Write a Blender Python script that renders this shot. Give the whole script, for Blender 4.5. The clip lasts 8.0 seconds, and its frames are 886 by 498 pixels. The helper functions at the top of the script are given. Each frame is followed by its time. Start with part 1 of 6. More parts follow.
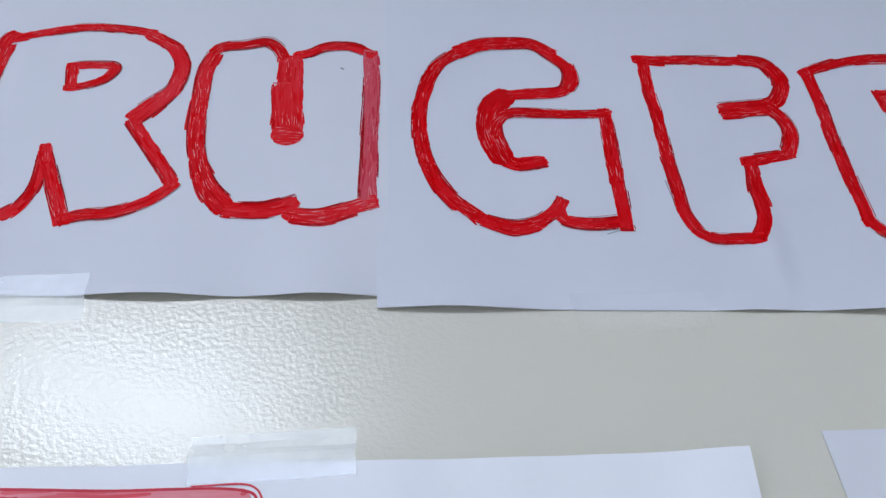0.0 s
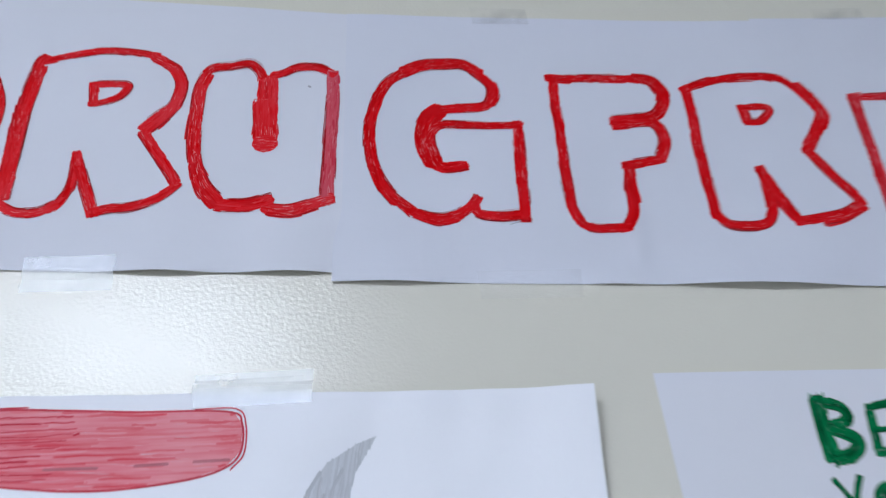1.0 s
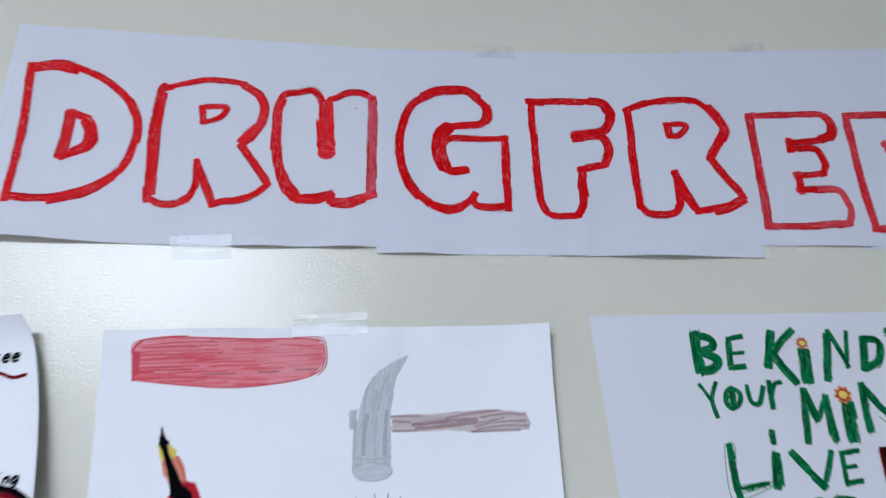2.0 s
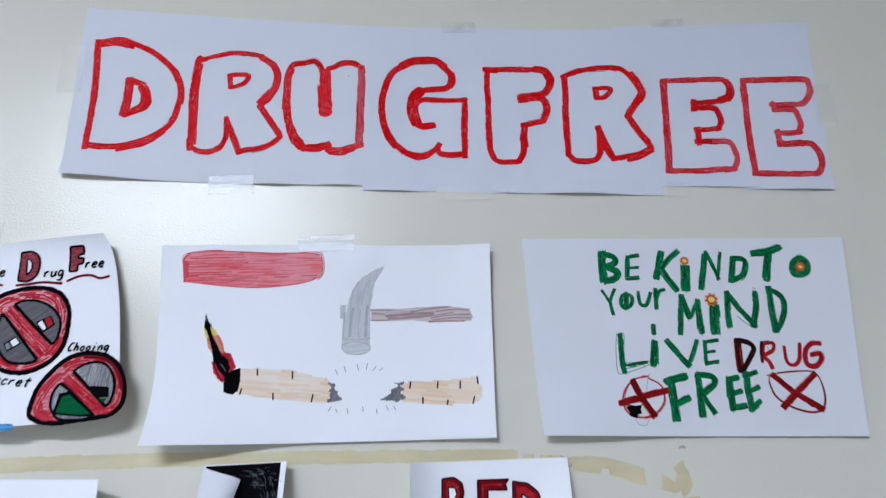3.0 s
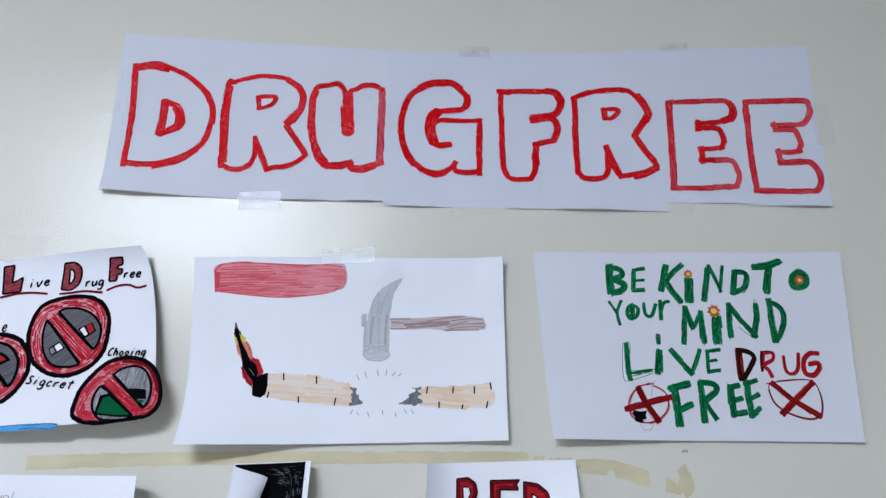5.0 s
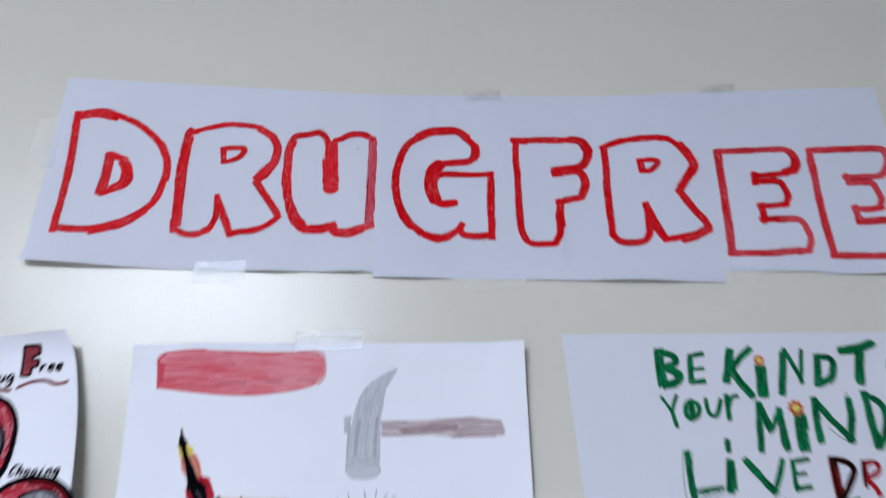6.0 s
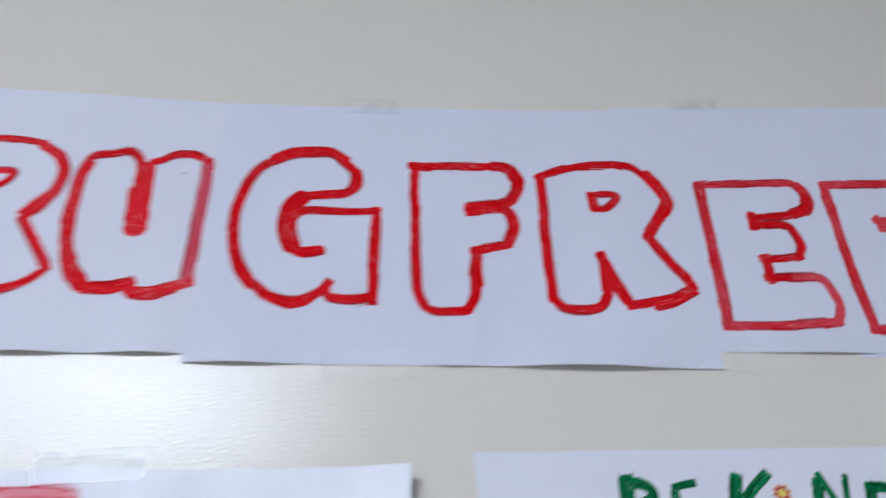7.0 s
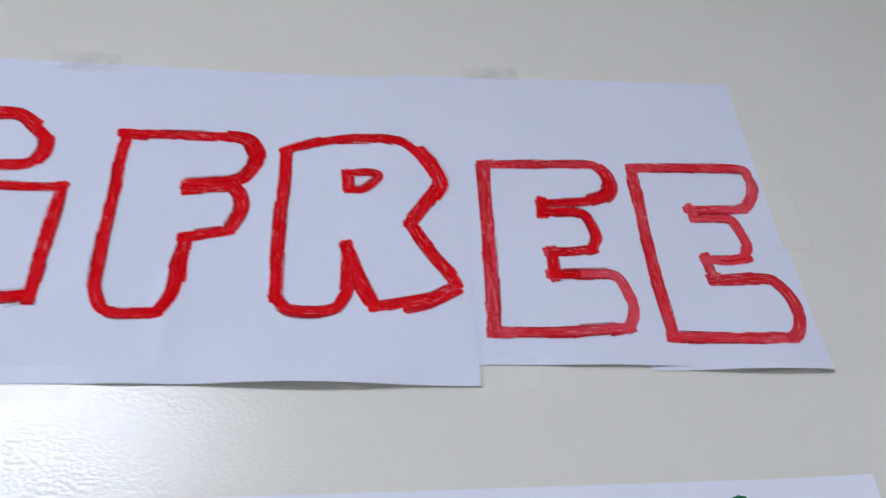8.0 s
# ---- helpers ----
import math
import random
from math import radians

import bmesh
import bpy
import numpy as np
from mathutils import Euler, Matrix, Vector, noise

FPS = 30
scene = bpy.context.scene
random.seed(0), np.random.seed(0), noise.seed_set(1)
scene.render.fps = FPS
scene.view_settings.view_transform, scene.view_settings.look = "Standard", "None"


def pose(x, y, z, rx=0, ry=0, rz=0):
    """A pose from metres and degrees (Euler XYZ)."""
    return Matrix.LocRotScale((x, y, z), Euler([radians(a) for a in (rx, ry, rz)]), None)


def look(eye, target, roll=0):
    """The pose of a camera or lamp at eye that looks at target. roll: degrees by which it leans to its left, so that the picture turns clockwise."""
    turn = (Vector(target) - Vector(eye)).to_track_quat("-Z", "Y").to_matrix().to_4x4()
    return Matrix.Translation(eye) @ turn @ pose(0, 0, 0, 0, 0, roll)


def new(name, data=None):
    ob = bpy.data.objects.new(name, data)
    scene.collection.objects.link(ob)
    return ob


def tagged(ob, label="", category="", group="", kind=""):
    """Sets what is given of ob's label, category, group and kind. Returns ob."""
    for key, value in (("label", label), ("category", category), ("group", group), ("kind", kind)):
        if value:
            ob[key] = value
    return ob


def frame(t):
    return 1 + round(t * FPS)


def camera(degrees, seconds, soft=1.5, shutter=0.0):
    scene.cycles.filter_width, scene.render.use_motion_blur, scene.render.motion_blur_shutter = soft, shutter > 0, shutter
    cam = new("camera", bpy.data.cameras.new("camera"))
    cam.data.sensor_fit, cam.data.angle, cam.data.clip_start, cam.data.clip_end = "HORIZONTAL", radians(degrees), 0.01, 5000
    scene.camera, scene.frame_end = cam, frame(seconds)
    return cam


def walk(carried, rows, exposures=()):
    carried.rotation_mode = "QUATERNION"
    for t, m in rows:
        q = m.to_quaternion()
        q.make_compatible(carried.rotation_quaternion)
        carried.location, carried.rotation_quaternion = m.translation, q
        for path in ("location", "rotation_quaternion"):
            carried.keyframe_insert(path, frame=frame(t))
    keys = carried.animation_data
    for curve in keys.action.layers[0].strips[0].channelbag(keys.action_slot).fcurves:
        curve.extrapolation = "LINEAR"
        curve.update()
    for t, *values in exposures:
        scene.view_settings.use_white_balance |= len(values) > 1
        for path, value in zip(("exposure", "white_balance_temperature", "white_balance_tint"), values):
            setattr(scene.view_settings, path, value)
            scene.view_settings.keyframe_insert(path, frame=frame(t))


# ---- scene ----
# ---- camera ----
cam = camera(62.2, 8.0, 1.3, 0.5)
PATH = [
    (0, (-0.0980, -0.2780, 1.522), (0.028, 1.385, 2.626), -1.8),
    (0.1, (-0.0965, -0.2782, 1.523), (0.0259, 1.3931, 2.6146), -1.62),
    (0.3, (-0.0937, -0.2789, 1.522), (0.0309, 1.3991, 2.6031), -1.56),
    (0.5, (-0.0920, -0.2890, 1.52), (0.045, 1.396, 2.588), -1.7),
    (0.7, (-0.0821, -0.3130, 1.505), (0.0453, 1.3869, 2.5506), -1.52),
    (0.8, (-0.0764, -0.3361, 1.499), (0.0443, 1.3812, 2.5174), -1.35),
    (1, (-0.0700, -0.3800, 1.483), (0.061, 1.357, 2.466), -1.5),
    (1.2, (-0.0690, -0.4160, 1.474), (0.08, 1.336, 2.429), -1.6),
    (2.3, (-0.1010, -0.6540, 1.421), (0.035, 1.205, 2.146), -0.7),
    (2.5, (-0.0770, -0.7010, 1.415), (0.032, 1.173, 2.105), -0.4),
    (2.7, (-0.0606, -0.7367, 1.391), (0.0345, 1.1532, 2.0385), -0.13),
    (2.8, (-0.0527, -0.7492, 1.378), (0.0308, 1.1471, 2.0074), 0),
    (3, (-0.0440, -0.7750, 1.36), (0.028, 1.129, 1.967), 0.2),
    (3.2, (-0.0402, -0.8014, 1.355), (0.012, 1.1062, 1.9521), 0.42),
    (3.5, (-0.0440, -0.8210, 1.35), (-0.005, 1.091, 1.933), 0.6),
    (3.7, (-0.0476, -0.8243, 1.349), (-0.0041, 1.0923, 1.9179), 0.65),
    (4, (-0.0450, -0.8230, 1.348), (-0.004, 1.097, 1.909), 0.8),
    (4.2, (-0.0460, -0.8240, 1.347), (-0.011, 1.091, 1.922), 0.8),
    (5.3, (-0.0480, -0.8170, 1.353), (-0.014, 1.071, 2.012), 0.8),
    (5.5, (-0.0340, -0.7930, 1.358), (-0.024, 1.084, 2.047), 0.9),
    (5.6, (-0.0329, -0.7721, 1.363), (-0.0208, 1.0964, 2.075), 0.82),
    (5.8, (-0.0404, -0.7132, 1.375), (-0.0109, 1.1288, 2.1535), 0.5),
    (5.9, (-0.0457, -0.6819, 1.387), (-0.0137, 1.1473, 2.1946), 0.35),
    (6, (-0.0510, -0.6550, 1.402), (-0.016, 1.158, 2.246), 0.3),
    (6.1, (-0.0559, -0.6239, 1.414), (-0.0076, 1.1677, 2.3017), 0.11),
    (6.3, (-0.0574, -0.5764, 1.439), (0.0096, 1.197, 2.3614), -0.18),
    (6.4, (-0.0542, -0.5508, 1.446), (0.0217, 1.2112, 2.3897), -0.35),
    (6.5, (-0.0460, -0.5270, 1.453), (0.036, 1.223, 2.418), -0.4),
    (6.6, (-0.0348, -0.5034, 1.46), (0.0511, 1.2346, 2.4457), -0.48),
    (6.7, (-0.0221, -0.4837, 1.468), (0.062, 1.2434, 2.4728), -0.43),
    (7, (0.0250, -0.4290, 1.49), (0.152, 1.256, 2.56), -1),
    (7.2, (0.0632, -0.4014, 1.506), (0.2466, 1.2597, 2.6042), -1.9),
    (7.5, (0.1140, -0.3740, 1.523), (0.357, 1.274, 2.629), -2.9),
    (7.7, (0.1376, -0.3636, 1.527), (0.4047, 1.2811, 2.6328), -3.16),
    (8, (0.1620, -0.3460, 1.526), (0.45, 1.294, 2.634), -3.6),
]
walk(cam, [(t, look(eye, target, roll)) for t, eye, target, roll in PATH],
     exposures=[(0, -0.04, 6500, 11), (1, -0.01, 6500, 11), (3.5, 0.0, 6500, 10), (5.5, -0.03, 6500, 12), (6.5, 0.03, 6500, 14), (7, 0.11, 6520, 14.5), (8, 0.20, 6550, 15)])

# ---- world and lights ----
from mathutils import geometry

world = bpy.data.worlds.new("world")
scene.world = world
world.use_nodes = True
world.node_tree.nodes["Background"].inputs["Color"].default_value = (0.75, 0.85, 1.0, 1)
world.node_tree.nodes["Background"].inputs["Strength"].default_value = 0.05

LAMP_AT, PANEL = (-1.3, -3.0, 2.9), (0.76, 0.32)
PANEL_COLOUR, PANEL_STRENGTH = (0.795, 0.885, 1.035), 73.0


# ---- materials ----
def material(name):
    mat = bpy.data.materials.new(name)
    mat.use_nodes = True
    nodes, links = mat.node_tree.nodes, mat.node_tree.links
    return mat, nodes, links, nodes["Principled BSDF"]


def add_noise(nodes, links, scale, detail=3.0, coords="Object", stretch=(1, 1, 1), turn=0.0):
    tex, mapping, place = nodes.new("ShaderNodeTexNoise"), nodes.new("ShaderNodeMapping"), nodes.new("ShaderNodeTexCoord")
    mapping.inputs["Scale"].default_value = stretch
    tex.inputs["Scale"].default_value, tex.inputs["Detail"].default_value = scale, detail
    place = place.outputs[coords]
    if turn:
        swing = nodes.new("ShaderNodeMapping")
        swing.inputs["Rotation"].default_value = (0, 0, radians(turn))
        links.new(place, swing.inputs["Vector"])
        place = swing.outputs["Vector"]
    links.new(place, mapping.inputs["Vector"])
    links.new(mapping.outputs["Vector"], tex.inputs["Vector"])
    return tex.outputs["Fac"]


def ramp(nodes, links, fac, low, high):
    node = nodes.new("ShaderNodeMapRange")
    node.inputs["From Min"].default_value, node.inputs["From Max"].default_value = low, high
    links.new(fac, node.inputs["Value"])
    return node.outputs["Result"]


def mix(nodes, links, fac, a, b):
    node = nodes.new("ShaderNodeMix")
    node.data_type = "RGBA"
    if isinstance(fac, float):
        node.inputs[0].default_value = fac
    else:
        links.new(fac, node.inputs[0])
    for socket, value in ((node.inputs[6], a), (node.inputs[7], b)):
        if isinstance(value, tuple):
            socket.default_value = (*value, 1)
        else:
            links.new(value, socket)
    return node.outputs[2]


def bump(nodes, links, shader, height, strength, distance, below=None):
    node = nodes.new("ShaderNodeBump")
    node.inputs["Strength"].default_value, node.inputs["Distance"].default_value = strength, distance
    links.new(height, node.inputs["Height"])
    if below:
        links.new(below, node.inputs["Normal"])
    links.new(node.outputs["Normal"], shader.inputs["Normal"])
    return node.outputs["Normal"]


def wall_paint(name, base, rough=0.21, relief=0.27):
    """Glossy oil paint, put on with a roller: an orange-peel skin of small blisters."""
    mat, nodes, links, shader = material(name)
    dirt = ramp(nodes, links, add_noise(nodes, links, 3.5, 4), 0.35, 0.75)
    fine = ramp(nodes, links, add_noise(nodes, links, 60, 3), 0.3, 0.7)
    tone = mix(nodes, links, dirt, base, tuple(c * 0.95 for c in base))
    tone = mix(nodes, links, fine, tone, tuple(c * 0.985 for c in base))
    links.new(tone, shader.inputs["Base Color"])
    shader.inputs["Roughness"].default_value = rough
    shader.inputs["Specular IOR Level"].default_value = 0.42
    peel = add_noise(nodes, links, 430, 2.0, stretch=(1, 1, 1.2))
    bump(nodes, links, shader, peel, relief, 0.0010)
    return mat


def plain(name, base, rough=0.6, scale=8.0, relief=0.1):
    mat, nodes, links, shader = material(name)
    tone = mix(nodes, links, ramp(nodes, links, add_noise(nodes, links, scale, 5), 0.3, 0.7), base, tuple(c * 0.85 for c in base))
    links.new(tone, shader.inputs["Base Color"])
    shader.inputs["Roughness"].default_value = rough
    bump(nodes, links, shader, add_noise(nodes, links, scale * 12, 3), relief, 0.002)
    return mat


def paper(name, base):
    mat, nodes, links, shader = material(name)
    cloud = ramp(nodes, links, add_noise(nodes, links, 18, 4), 0.3, 0.75)
    fibre = ramp(nodes, links, add_noise(nodes, links, 700, 2), 0.3, 0.7)
    tone = mix(nodes, links, cloud, base, tuple(c * 0.965 for c in base))
    tone = mix(nodes, links, fibre, tone, tuple(c * 0.985 for c in base))
    links.new(tone, shader.inputs["Base Color"])
    shader.inputs["Roughness"].default_value = 0.75
    shader.inputs["Specular IOR Level"].default_value = 0.25
    first = bump(nodes, links, shader, add_noise(nodes, links, 7, 3), 0.5, 0.006)
    first = bump(nodes, links, shader, add_noise(nodes, links, 25, 3), 0.45, 0.0015, first)
    bump(nodes, links, shader, add_noise(nodes, links, 900, 2), 0.08, 0.0002, first)
    return mat


def pen(name, deep, pale, white=0.12, gap=0.68, streak=(0.05, 1.3, 1.0), turn=0.0, dark=0.92, fade=(-0.1, 2.4), patch=28.0, thin=(0.5, 0.72, 0.45), bare=(0.72, 0.68, 0.74)):
    """Felt pen or wax crayon: streaks along the stroke, thin patches, and slits in which the paper shows."""
    mat, nodes, links, shader = material(name)
    lines = add_noise(nodes, links, 1.0, 3, "UV", streak, turn)
    tone = mix(nodes, links, ramp(nodes, links, lines, 0.35, 0.75), deep, pale)
    thinned = nodes.new("ShaderNodeMath")
    thinned.operation, thinned.inputs[1].default_value = "MULTIPLY", thin[2]
    links.new(ramp(nodes, links, add_noise(nodes, links, patch, 3), thin[0], thin[1]), thinned.inputs[0])
    tone = mix(nodes, links, thinned.outputs[0], tone, pale)
    passes = nodes.new("ShaderNodeNewGeometry").outputs["Random Per Island"]
    tone = mix(nodes, links, ramp(nodes, links, passes, *fade), tone, pale)
    tone = mix(nodes, links, ramp(nodes, links, passes, 0.55, -0.4), tone, tuple(c * dark for c in deep))
    slit = add_noise(nodes, links, 1.0, 2, "UV", tuple(c * 1.7 for c in streak), turn)
    slit = ramp(nodes, links, slit, gap, gap + 0.10)
    scaled = nodes.new("ShaderNodeMath")
    scaled.operation = "MULTIPLY"
    scaled.inputs[1].default_value = min(1.0, white * 5)
    links.new(slit, scaled.inputs[0])
    cluster = nodes.new("ShaderNodeMath")
    cluster.operation = "MULTIPLY"
    links.new(scaled.outputs[0], cluster.inputs[0])
    links.new(ramp(nodes, links, add_noise(nodes, links, patch * 1.7, 2), 0.38, 0.58), cluster.inputs[1])
    tone = mix(nodes, links, cluster.outputs[0], tone, bare)
    links.new(tone, shader.inputs["Base Color"])
    shader.inputs["Roughness"].default_value = 0.65
    shader.inputs["Specular IOR Level"].default_value = 0.0
    return mat


def sticky_tape(name, cover, base, rough=0.3, spread=(0.25, 0.8), least=0.75):
    mat, nodes, links, shader = material(name)
    shader.inputs["Base Color"].default_value = (*base, 1)
    shader.inputs["Roughness"].default_value = rough
    spots = ramp(nodes, links, add_noise(nodes, links, 45, 4), *spread)
    amount = nodes.new("ShaderNodeMapRange")
    amount.inputs["To Min"].default_value, amount.inputs["To Max"].default_value = cover * least, min(1.0, cover * 1.2)
    links.new(spots, amount.inputs["Value"])
    links.new(amount.outputs["Result"], shader.inputs["Alpha"])
    bump(nodes, links, shader, add_noise(nodes, links, 120, 3), 0.08, 0.0005)
    return mat


def old_glue(name, least=0.35):
    """Brittle yellow film that a torn-off tape left behind, scuffed through in places."""
    mat, nodes, links, shader = material(name)
    tone = mix(nodes, links, ramp(nodes, links, add_noise(nodes, links, 35, 5), 0.3, 0.7), (0.66, 0.575, 0.36), (0.71, 0.635, 0.44))
    links.new(tone, shader.inputs["Base Color"])
    shader.inputs["Roughness"].default_value = 0.5
    scuff = add_noise(nodes, links, 95, 2) if least == 0 else add_noise(nodes, links, 30, 3, stretch=(0.3, 1, 1.4))
    scuff = ramp(nodes, links, scuff, 0.44, 0.5) if least == 0 else ramp(nodes, links, scuff, 0.3, 0.6)
    low = nodes.new("ShaderNodeMapRange")
    low.inputs["To Min"].default_value, low.inputs["To Max"].default_value = least, 0.95
    links.new(scuff, low.inputs["Value"])
    links.new(low.outputs["Result"], shader.inputs["Alpha"])
    return mat


WALL = wall_paint("cream_gloss_paint", (0.715, 0.69, 0.612))
# Invented tones for unseen surfaces, lowered to weaken bounce light, the east wall most.
ROOM = plain("low_bounce_wall", (0.52, 0.52, 0.50), 0.7, 3)
LOW_BOUNCE_EAST = plain("dark_low_bounce_wall", (0.22, 0.24, 0.23), 0.7, 3)
CEILING = plain("low_bounce_ceiling", (0.42, 0.42, 0.41), 0.8, 4)
FLOOR = plain("low_bounce_floor", (0.32, 0.315, 0.295), 0.4, 6)
METAL = plain("white_lamp_housing", (0.8, 0.8, 0.8), 0.4, 20)
PAPER = paper("white_paper", (0.678, 0.694, 0.788))
PAPER_B = paper("bright_white_paper", (0.88, 0.89, 0.955))
PAPER_A = paper("soft_white_paper", (0.70, 0.71, 0.79))
PAPER_C = paper("dull_white_paper", (0.73, 0.737, 0.805))
TAPE = sticky_tape("clear_tape", 0.28, (0.86, 0.89, 0.92), 0.42, least=0.88)
GREY_TAPE = sticky_tape("dusty_tape", 0.11, (0.42, 0.43, 0.42), 0.6, (0.42, 0.66), 0.15)
THIN_TAPE = sticky_tape("thin_clear_tape", 0.04, (0.84, 0.87, 0.92), 0.4)
GLUE = old_glue("old_tape_glue", 0.8)
GLUE_SPECK = plain("grey_glue", (0.42, 0.41, 0.37), 0.6, 90)
GLUE_PATCH = old_glue("scuffed_tape_glue", 0.0)
RED_PEN = pen("red_felt_pen", (0.70, 0.0014, 0.0032), (0.75, 0.042, 0.056), 0.18, 0.60, (0.06, 1.0, 1.0), dark=0.78, fade=(0.6, 1.8), patch=24, thin=(0.52, 0.74, 0.8), bare=(0.74, 0.42, 0.46))
EDGE_PEN = pen("red_edge_lines", (0.30, 0.008, 0.012), (0.52, 0.02, 0.026), 0.10, 0.6)
RED_DEEP = pen("deep_red_felt_pen", (0.66, 0.0006, 0.0018), (0.71, 0.018, 0.027), 0.16, 0.60, (0.06, 1.0, 1.0), dark=0.75, fade=(0.6, 1.8), patch=24, thin=(0.54, 0.76, 0.7), bare=(0.74, 0.38, 0.42))
RED_WORN = pen("worn_red_pen", (0.63, 0.003, 0.007), (0.70, 0.075, 0.100), 0.17, 0.59, (0.06, 1.0, 1.0), dark=0.78, fade=(0.5, 1.7), patch=20, thin=(0.46, 0.68, 0.9), bare=(0.76, 0.42, 0.46))
RED_PALE = pen("thin_red_pen", (0.56, 0.016, 0.04), (0.66, 0.12, 0.16), 0.14, 0.60, (0.06, 1.0, 1.0), patch=22, thin=(0.45, 0.7, 0.8), bare=(0.76, 0.50, 0.54))
DARK_RED_PEN = pen("dark_red_crayon", (0.26, 0.006, 0.012), (0.48, 0.03, 0.04), 0.06, 0.66)
WORD_RED = pen("red_marker", (0.27, 0.004, 0.008), (0.50, 0.022, 0.034), 0.10, 0.64, (0.07, 1.1, 1.0), dark=0.55, fade=(0.4, 1.6), patch=75)
GREEN_EDGE = pen("green_edge_lines", (0.003, 0.06, 0.02), (0.01, 0.14, 0.05), 0.05, 0.66)
MAROON_PEN = pen("maroon_marker", (0.09, 0.002, 0.006), (0.24, 0.014, 0.022), 0.0, 0.8)
BLACK_PEN = pen("black_marker", (0.0018, 0.0018, 0.0024), (0.006, 0.006, 0.008), 0.0, 0.8)
BROWN_PEN = pen("brown_black_crayon", (0.010, 0.005, 0.004), (0.05, 0.010, 0.008), 0.0, 0.68)
GREEN_PEN = pen("green_crayon", (0.0006, 0.115, 0.034), (0.006, 0.235, 0.088), 0.2, 0.62, (0.07, 1.1, 1.0), dark=0.55, fade=(0.5, 1.7), patch=75, thin=(0.52, 0.74, 0.8), bare=(0.42, 0.60, 0.52))
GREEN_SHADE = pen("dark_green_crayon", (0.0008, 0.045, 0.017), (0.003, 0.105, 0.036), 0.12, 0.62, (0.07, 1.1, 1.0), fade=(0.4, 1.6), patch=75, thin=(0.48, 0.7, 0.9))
CROSS_PEN = pen("brown_red_crayon", (0.14, 0.004, 0.005), (0.34, 0.016, 0.018), 0.06, 0.66, (0.07, 1.1, 1.0), dark=0.5, fade=(0.4, 1.6), patch=70)
GREEN_FILL = pen("green_marker", (0.002, 0.075, 0.026), (0.006, 0.13, 0.05), 0.03, 0.7)
BLUE_PEN = pen("blue_marker", (0.06, 0.30, 0.68), (0.12, 0.42, 0.80), 0.06, 0.68)
YELLOW_PEN = pen("yellow_pencil", (0.68, 0.50, 0.05), (0.80, 0.68, 0.22), 0.08, 0.66)
ORANGE_PEN = pen("orange_pencil", (0.50, 0.10, 0.02), (0.74, 0.30, 0.10), 0.10, 0.66, patch=120)
GREY_PENCIL = pen("pencil_lead", (0.26, 0.26, 0.30), (0.42, 0.42, 0.48), 0.06, 0.66)
FAINT_PENCIL = pen("pencil_under_crayon", (0.44, 0.11, 0.14), (0.60, 0.22, 0.26), 0.05, 0.62)
PINK_CRAYON = pen("red_crayon_hatching", (0.72, 0.05, 0.08), (0.83, 0.36, 0.41), 0.10, 0.62, (0.02, 0.24, 1.0), dark=0.99, patch=11, thin=(0.42, 0.62, 0.85))
GREY_CRAYON = pen("pencil_hatching", (0.47, 0.48, 0.52), (0.64, 0.66, 0.71), 0.08, 0.60, (0.03, 0.4, 1.0), patch=40)
DARK_GREY_CRAYON = pen("dark_pencil_hatching", (0.10, 0.10, 0.12), (0.30, 0.30, 0.34), 0.05, 0.66, (0.3, 0.3, 1.0))
SCRATCH = pen("scratches_in_black", (0.018, 0.021, 0.027), (0.13, 0.15, 0.18), 0.03, 0.7, patch=90, thin=(0.55, 0.75, 0.8))
MAROON_FILL = pen("thin_maroon_marker", (0.13, 0.006, 0.014), (0.38, 0.08, 0.10), 0.08, 0.62, (0.12, 0.5, 1.0), patch=70)
SALMON_PEN = pen("salmon_pencil", (0.58, 0.12, 0.08), (0.74, 0.36, 0.27), 0.12, 0.62)
BROWN_FILL = pen("brown_crayon_fill", (0.12, 0.035, 0.012), (0.36, 0.14, 0.04), 0.05, 0.66, patch=90)
RED_CRAYON = pen("red_crayon_line", (0.60, 0.03, 0.055), (0.70, 0.12, 0.16), 0.06, 0.66)
GREY_STREAK = pen("pencil_streaks", (0.36, 0.37, 0.40), (0.54, 0.56, 0.61), 0.12, 0.56)
PALE_GREY = pen("pale_pencil_shading", (0.52, 0.54, 0.58), (0.70, 0.72, 0.78), 0.1, 0.6, (0.05, 0.4, 1.0))
SIGN_GREY = pen("grey_marker", (0.085, 0.085, 0.10), (0.17, 0.17, 0.19), 0.10, 0.66, (0.03, 0.35, 1.0), patch=40)
SIGN_GREY_THIN = pen("thin_grey_marker", (0.12, 0.12, 0.14), (0.36, 0.37, 0.40), 0.2, 0.54, (0.03, 0.5, 1.0), patch=30)
SIGN_GROUND = pen("thin_sign_red", (0.58, 0.075, 0.115), (0.74, 0.42, 0.48), 0.2, 0.56, (0.05, 0.5, 1.0), patch=45)
SIGN_RED = pen("sign_red_marker", (0.42, 0.006, 0.016), (0.58, 0.06, 0.09), 0.1, 0.62, (0.05, 0.6, 1.0), dark=0.85, fade=(0.5, 1.3), patch=50, bare=(0.76, 0.55, 0.6))
BROWN_CRAYON = pen("brown_pencil_hatching", (0.50, 0.39, 0.41), (0.70, 0.64, 0.67), 0.12, 0.58, (0.02, 0.4, 1.0), patch=35)
BROWN_STREAK = pen("brown_pencil", (0.24, 0.135, 0.14), (0.45, 0.34, 0.35), 0.12, 0.60, patch=45)
